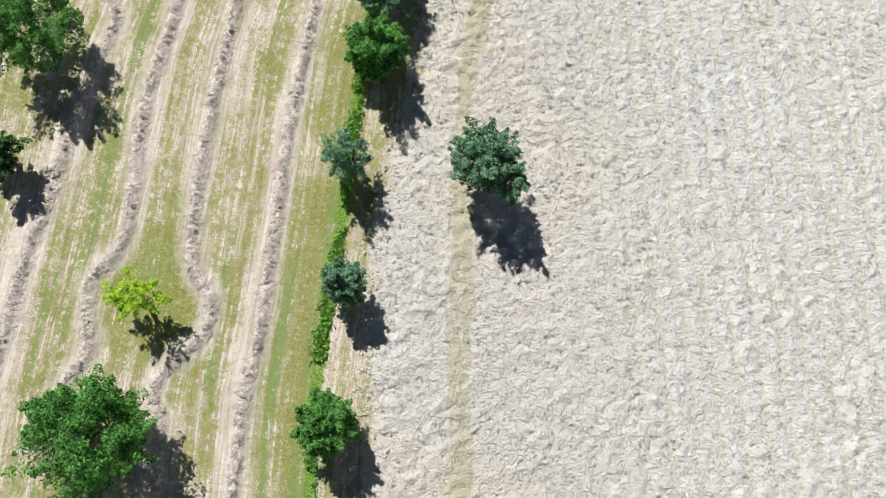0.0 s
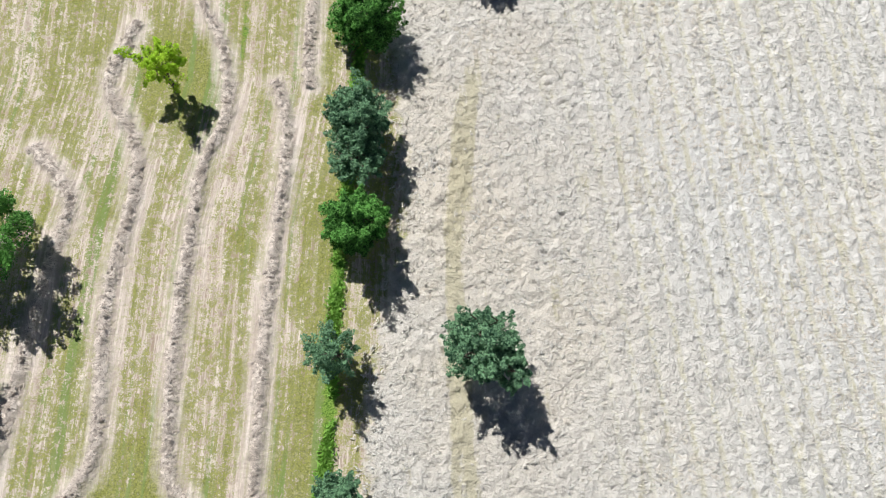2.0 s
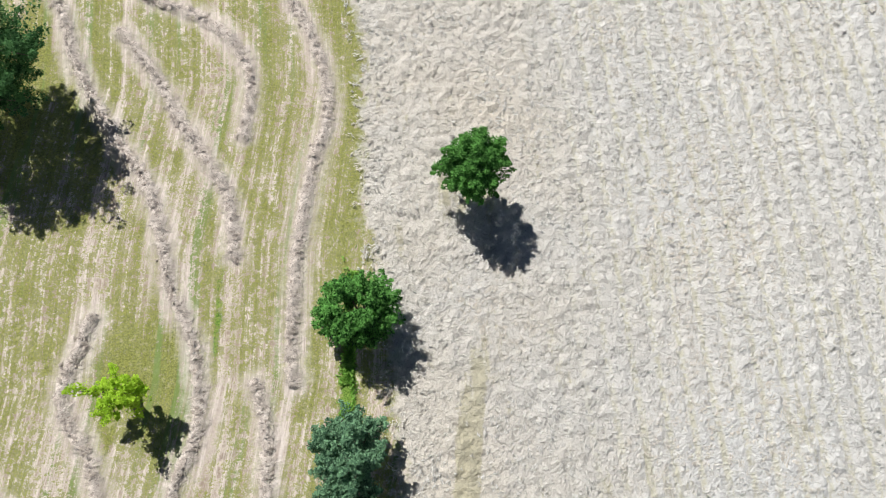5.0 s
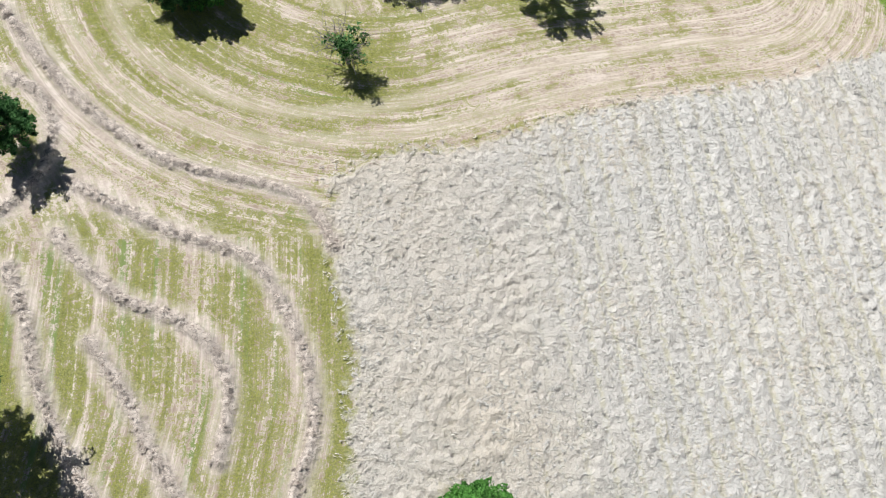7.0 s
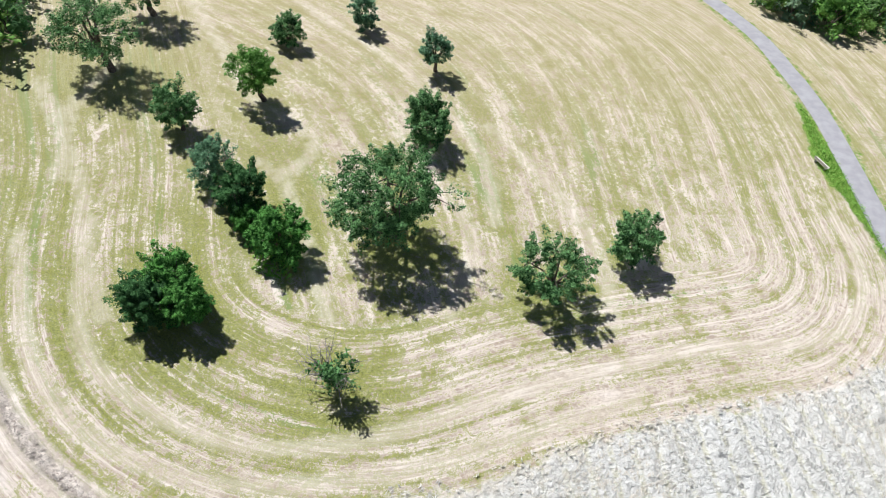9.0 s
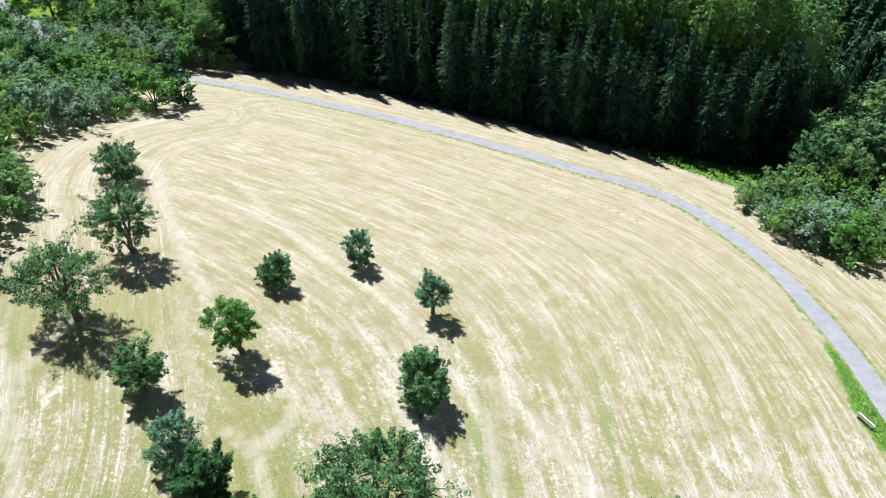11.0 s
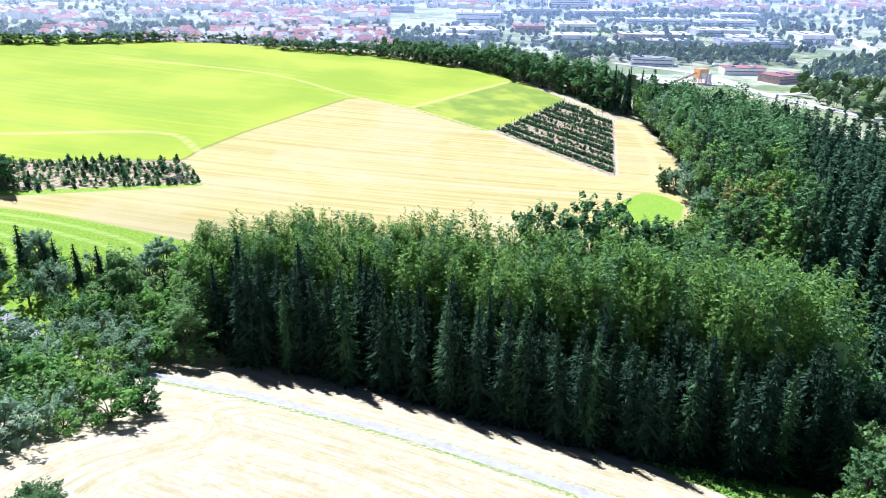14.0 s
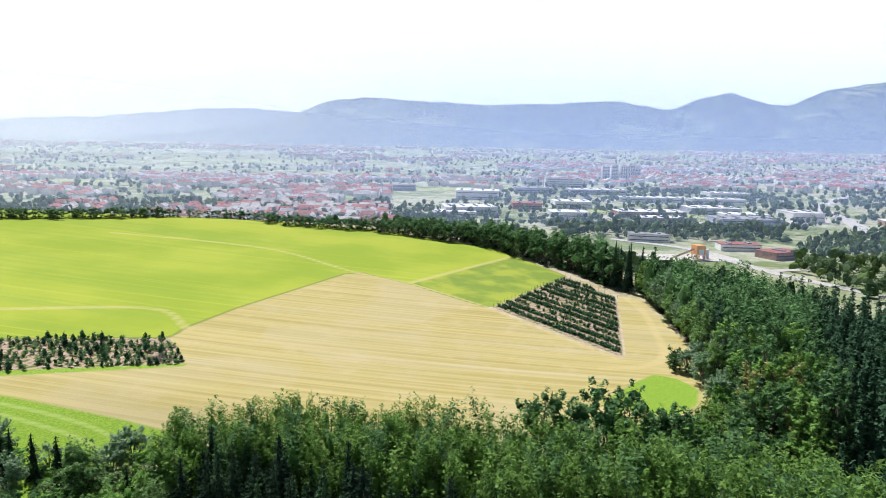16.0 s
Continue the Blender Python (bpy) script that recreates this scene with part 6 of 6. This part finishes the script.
WHITE_HALL = "large white flat-roofed works hall"
for x, y, w, d, h, turn, wm, rm, label, bands, em in (
        (360, 812, 62, 24, 8, -3, STEEL, ROOF_DARK, "long blue-grey works hall with window bands", 2, None),
        (450, 866, 34, 26, 10, -4, RENDER, ROOF_FLAT, WHITE_HALL, 1, None),
        (391, 880, 50, 20, 6, -3, RENDER, ROOF_FLAT, WHITE_HALL, 1, None),
        (386, 950, 60, 26, 7, -3, STEEL, ROOF_FLAT, "grey works hall with white roof", 1, None),
        (449, 1080, 76, 22, 7, -3, RENDER, ROOF_FLAT, WHITE_HALL, 1, None),
        (366, 1105, 90, 18, 6, -3, RENDER, ROOF_FLAT, WHITE_HALL, 1, None),
        (293, 905, 76, 24, 6, -2, BRICKY, ROOF_FLAT, "low brown works hall with pale roof", 1, None),
        (285, 845, 48, 16, 5, -2, BRICKY, ROOF_FLAT, "low brown works hall with pale roof", 1, None),
        (192, 866, 40, 20, 8, -6, RENDER, ROOF_FLAT, "white warehouse with a brown end", 1, BRICKY),
        (89, 910, 58, 28, 9, 4, RENDER, ROOF_FLAT, WHITE_HALL, 1, None),
        (69, 880, 46, 20, 6, 4, RENDER, ROOF_FLAT, WHITE_HALL, 1, None),
        (123, 1122, 60, 30, 12, -8, RENDER, ROOF_FLAT, WHITE_HALL, 2, None),
        (6, 1262, 60, 26, 9, 6, STEEL, ROOF_DARK, "dark flat-roofed school building", 2, None),
        (304, 1370, 66, 16, 15, -4, RENDER, ROOF_DARK, "long pale four-storey block", 4, None),
        (225, 1240, 60, 24, 8, -4, STEEL, ROOF_DARK, "dark grey works hall", 1, None),
        (324, 1230, 90, 24, 7, -4, STEEL, ROOF_FLAT, "grey works hall with white roof", 1, None),
        (230, 1010, 46, 26, 8, -4, RENDER, ROOF_FLAT, WHITE_HALL, 1, None),
        (168, 985, 36, 20, 7, -4, BRICKY, ROOF_RED, "works hall with a red roof", 1, None),
        (271, 640, 30, 10, 5, -8, RENDER, ROOF_RED, "low house with a red roof by the yard", 1, None),
        (283, 602, 26, 12, 5, 20, BRICKY, ROOF_RED, "low house with a red roof by the yard", 1, None),
        (218, 690, 34, 10, 6, -16, RENDER, ROOF_DARK, "pale apartment block with grey roof", 2, None),
        (511, 1180, 60, 26, 8, -3, RENDER, ROOF_FLAT, WHITE_HALL, 1, None),
        (527, 820, 26, 16, 6, -20, BRICKY, ROOF_FLAT, "low brown works hall with pale roof", 1, None)):
    hall(x, y, w, d, h, turn, wm, rm, label, bands, em)

for i, (x, y, w, h) in enumerate(((452, 1618, 16, 28), (472, 1622, 14, 31), (491, 1617, 16, 29), (510, 1626, 15, 33), (525, 1632, 12, 26))):
    block = tagged(new("apartment_tower"), "white concrete apartment tower above the town", "apartment building", "apartment towers")
    block.matrix_basis = pose(x, y, z_at(x, y), 0, 0, -6)
    s = Shape()
    s.box(-w / 2, w / 2, -7, 7, -1, h)
    part("wall", s.mesh("wall", RENDER), block)
    s = Shape()
    s.box(-w / 2 - 0.2, w / 2 + 0.2, -7.2, 7.2, h + 0.004, h + 0.8)
    s.box(-2, 2, -2, 2, h + 0.8, h + 3)
    part("roof", s.mesh("roof", ROOF_FLAT), block)
    for k in range(int(h / 3)):
        for c in range(3):
            s = Shape()
            cx = (c - 1) * w * 0.3
            s.box(cx - 1.3, cx + 1.3, -7.08, -6.9, 3 * k + 1, 3 * k + 2.4)
            part("window", s.mesh("window", GLASS), block)


def concrete_plant(x, y):
    ob = tagged(new("concrete_plant"), "orange concrete mixing tower with slanted conveyor in a yard", "industrial plant")
    ob.matrix_basis = pose(x, y, z_at(x, y), 0, 0, 12) @ Matrix.Diagonal((0.8, 0.8, 0.8, 1))
    for sx in (-3.6, 3.6):
        for sy in (-3.6, 3.6):
            s = Shape()
            s.box(sx - 0.4, sx + 0.4, sy - 0.4, sy + 0.4, -1, 5)
            part("leg", s.mesh("leg", ORANGE), ob)
    s = Shape()
    s.box(-4.4, 4.4, -4.4, 4.4, 5, 13)
    part("tower", s.mesh("tower", ORANGE), ob)
    s = Shape()
    s.box(-2.2, 2.6, -4.52, -4.40, 4.5, 9.5)
    part("panel", s.mesh("panel", ROOF_FLAT), ob, "white cladding panel")
    s = Shape()
    s.tube([(-4, 0, 9.5), (-14, 0, 6.2), (-27, 0, 2.0)], [0.9, 0.9, 0.9], 4)
    part("conveyor", s.mesh("conveyor", plain_material("rusty_conveyor", (0.42, 0.28, 0.13), (0.55, 0.40, 0.22), 0.5)), ob, "brown sloping conveyor bridge")
    for dx in (8, 11.5):
        s = Shape()
        s.tube([(dx, 3, -1), (dx, 3, 8), (dx, 3, 9.2)], [1.5, 1.5, 0.3], 12)
        part("silo", s.mesh("silo", ROOF_FLAT), ob, "white steel silo")


concrete_plant(219, 592)

# roads and yards of the valley
ribbon("valley_road", smooth_line([(189, 700), (235, 640), (240, 590), (245, 545), (258, 500), (282, 440), (318, 380)], 6), 9, PALE_ROAD, "pale asphalt road through the works", 0.35, 0.8)
ribbon("side_road", smooth_line([(245, 545), (279, 552), (329, 540), (406, 500)], 6), 8, PALE_ROAD, "pale asphalt road out of the valley", 0.40, 0.8)
ribbon("main_road", smooth_line([(434, 700), (476, 800), (522, 900), (560, 1010), (625, 1100), (723, 1210), (816, 1330), (881, 1480), (955, 1700)], 10), 17, PALE_ROAD, "wide pale main road curving into the hills", 0.45, 1.0)
ribbon("yard", smooth_line([(182, 598), (212, 600), (248, 604)], 5), 34, YARD, "light gravel yard of the concrete works", 0.30, 0.6, category="yard")
ribbon("works_yard", smooth_line([(296, 800), (369, 850), (448, 840), (492, 900)], 8), 24, YARD, "light paved yard between the halls", 0.30, 0.6, category="yard")
ribbon("works_yard", smooth_line([(231, 880), (315, 940), (388, 985)], 8), 24, YARD, "light paved yard between the halls", 0.25, 0.6, category="yard")


def valley_trees():
    r = np.random.default_rng(310)
    near_belt = scatter(r, [(-500, 560), (-150, 590), (30, 545), (100, 470), (140, 430), (175, 470), (165, 560), (130, 640), (120, 760), (-60, 800), (-260, 760), (-560, 760)], 900, 7.5, 12)
    right_side = scatter(r, [(240, 330), (317, 360), (507, 520), (603, 760), (566, 800), (442, 740), (369, 700), (325, 640), (292, 600), (259, 520)], 620, 6.5, 14)
    far_side = scatter(r, [(484, 930), (533, 1060), (592, 1200), (501, 1330), (408, 1290), (492, 1200)], 160, 9, 12)
    uphill = scatter(r, [(612, 900), (965, 1100), (1105, 1700), (912, 1500), (667, 1120)], 260, 12, 12)
    behind = scatter(r, [(-700, 690), (-260, 720), (90, 720), (130, 960), (-300, 1010), (-760, 860)], 620, 8, 12)
    riverside = scatter(r, [(150, 690), (340, 680), (350, 770), (150, 800)], 170, 8, 12)
    works_green = scatter(r, [(150, 780), (330, 740), (560, 860), (560, 1260), (200, 1300), (60, 1000)], 420, 11, 12)
    left_grove = scatter(r, [(-640, 760), (-400, 740), (-380, 900), (-620, 960)], 320, 7.5, 12)
    rows = np.vstack([np.linspace((106, 800), (300, 790), 22), np.linspace((253, 760), (372, 740), 16), np.linspace((289, 700), (344, 770), 8)])
    lone = TREE_SITES[(r.random(len(TREE_SITES)) < 0.6)][:3200]
    places = np.vstack([near_belt, right_side, far_side, uphill, behind, riverside, works_green, left_grove, rows, lone])
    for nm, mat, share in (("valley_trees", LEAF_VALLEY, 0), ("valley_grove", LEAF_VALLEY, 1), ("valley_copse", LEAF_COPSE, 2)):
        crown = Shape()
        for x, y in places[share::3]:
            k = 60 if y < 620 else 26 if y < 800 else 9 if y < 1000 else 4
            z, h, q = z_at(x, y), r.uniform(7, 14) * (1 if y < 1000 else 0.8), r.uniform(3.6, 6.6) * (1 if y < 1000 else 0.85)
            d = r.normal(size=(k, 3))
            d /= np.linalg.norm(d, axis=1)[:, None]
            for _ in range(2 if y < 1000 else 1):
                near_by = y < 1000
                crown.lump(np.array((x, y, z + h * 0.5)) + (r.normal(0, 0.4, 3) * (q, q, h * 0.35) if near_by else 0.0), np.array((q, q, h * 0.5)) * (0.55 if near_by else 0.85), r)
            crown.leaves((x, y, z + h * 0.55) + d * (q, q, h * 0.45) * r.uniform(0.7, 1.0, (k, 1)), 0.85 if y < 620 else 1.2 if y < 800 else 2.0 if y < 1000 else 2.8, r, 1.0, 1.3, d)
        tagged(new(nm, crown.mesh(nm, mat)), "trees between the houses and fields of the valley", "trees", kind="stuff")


valley_trees()


def hills(name, near, far, profile, label, seed, foot=25):
    """A far wooded ridge: slopes that rise from the valley to a skyline."""
    m = Nodes(name + "_woods")
    at = m.place()
    f = m.noise(at, 0.004, 6, 0.7)
    woods = m.noise(m.stretch(at, (1.0, 1.0, 2.5)), 0.016, 6, 0.75)
    c = m.mix(m.span(woods, 0.40, 0.62), (0.015, 0.035, 0.02), (0.13, 0.18, 0.08))
    c = m.mix(m.op("MULTIPLY", m.span(f, 0.54, 0.62), 0.8), c, (0.28, 0.32, 0.14))
    m.bump(woods, 1.0, 30.0)
    m.done(c, 1.0, 0.0)
    px, top = np.array(profile, float).T
    az = np.linspace(-0.75, 0.75, 260)
    rise = np.interp(az, px, top)
    s = np.linspace(0, 1, 26)
    A, S = np.meshgrid(az, s)
    dist = near + (far - near) * S
    ca, sa_ = math.cos(radians(3.8)), math.sin(radians(3.8))
    x, y = 7 + (A * ca + sa_) * dist, 108 + (ca - A * sa_) * dist
    ridge = np.interp(A, px, top) * far
    z = foot + (50.5 + ridge - foot) * S ** 1.25
    z = z + (vnoise(x / 220, y / 220, seed) - 0.5) * 110 * S * (1 - S) * 2 + (vnoise(x / 70, y / 70, seed + 1) - 0.5) * 16 * S
    n, w = A.shape
    i, j = np.meshgrid(np.arange(n - 1), np.arange(w - 1), indexing="ij")
    q = np.stack([i * w + j, i * w + j + 1, (i + 1) * w + j + 1, (i + 1) * w + j], -1)
    tagged(new(name, mesh_data(name, np.stack([x.ravel(), y.ravel(), z.ravel()], 1), q.reshape(-1, 4), None, (m.mat,), True)), label, "hills", kind="structure")


# skyline as (tangent of the bearing, tangent of the height)
hills("backdrop_far_hills", 4300, 4820, [(-0.75, 0.024), (-0.6, 0.026), (-0.5, 0.029), (-0.40, 0.036), (-0.33, 0.043), (-0.26, 0.044), (-0.19, 0.040), (-0.1, 0.03), (0.75, 0.02)],
      "pale blue distant hills in haze", 31)
hills("backdrop_hills", 3300, 4500, [(-0.75, -0.004), (-0.5, 0.0), (-0.35, 0.012), (-0.27, 0.022), (-0.20, 0.040), (-0.16, 0.055), (-0.113, 0.0615), (-0.05, 0.058), (0.05, 0.053), (0.17, 0.057), (0.23, 0.060), (0.31, 0.051), (0.345, 0.066), (0.39, 0.077),
      (0.44, 0.060), (0.475, 0.061), (0.52, 0.081), (0.62, 0.096), (0.75, 0.094)], "blue wooded hills behind the town", 33)


def haze_material(share, glare):
    """Thin summer haze as a tinted sheet: lets most light through and scatters the rest of the sun's light, coloured
    whiter towards the sun.
    """
    n = Nodes("valley_haze")
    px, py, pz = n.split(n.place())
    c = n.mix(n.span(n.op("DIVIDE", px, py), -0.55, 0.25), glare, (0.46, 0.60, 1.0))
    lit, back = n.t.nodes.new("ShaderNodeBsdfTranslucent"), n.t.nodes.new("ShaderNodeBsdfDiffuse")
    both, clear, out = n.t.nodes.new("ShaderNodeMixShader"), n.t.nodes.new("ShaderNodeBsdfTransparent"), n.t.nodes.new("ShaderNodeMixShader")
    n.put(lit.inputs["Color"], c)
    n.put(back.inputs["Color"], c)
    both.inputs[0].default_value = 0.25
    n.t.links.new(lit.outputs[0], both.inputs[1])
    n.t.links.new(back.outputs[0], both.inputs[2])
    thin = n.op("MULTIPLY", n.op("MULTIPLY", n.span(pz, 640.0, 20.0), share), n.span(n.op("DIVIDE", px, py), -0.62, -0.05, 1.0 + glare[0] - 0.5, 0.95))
    n.put(out.inputs[0], thin)
    n.t.links.new(clear.outputs[0], out.inputs[1])
    n.t.links.new(both.outputs[0], out.inputs[2])
    n.t.links.new(out.outputs[0], n.t.nodes["Material Output"].inputs["Surface"])
    return n.mat


# tinted sheets added as valley haze, each as wide as the view of it
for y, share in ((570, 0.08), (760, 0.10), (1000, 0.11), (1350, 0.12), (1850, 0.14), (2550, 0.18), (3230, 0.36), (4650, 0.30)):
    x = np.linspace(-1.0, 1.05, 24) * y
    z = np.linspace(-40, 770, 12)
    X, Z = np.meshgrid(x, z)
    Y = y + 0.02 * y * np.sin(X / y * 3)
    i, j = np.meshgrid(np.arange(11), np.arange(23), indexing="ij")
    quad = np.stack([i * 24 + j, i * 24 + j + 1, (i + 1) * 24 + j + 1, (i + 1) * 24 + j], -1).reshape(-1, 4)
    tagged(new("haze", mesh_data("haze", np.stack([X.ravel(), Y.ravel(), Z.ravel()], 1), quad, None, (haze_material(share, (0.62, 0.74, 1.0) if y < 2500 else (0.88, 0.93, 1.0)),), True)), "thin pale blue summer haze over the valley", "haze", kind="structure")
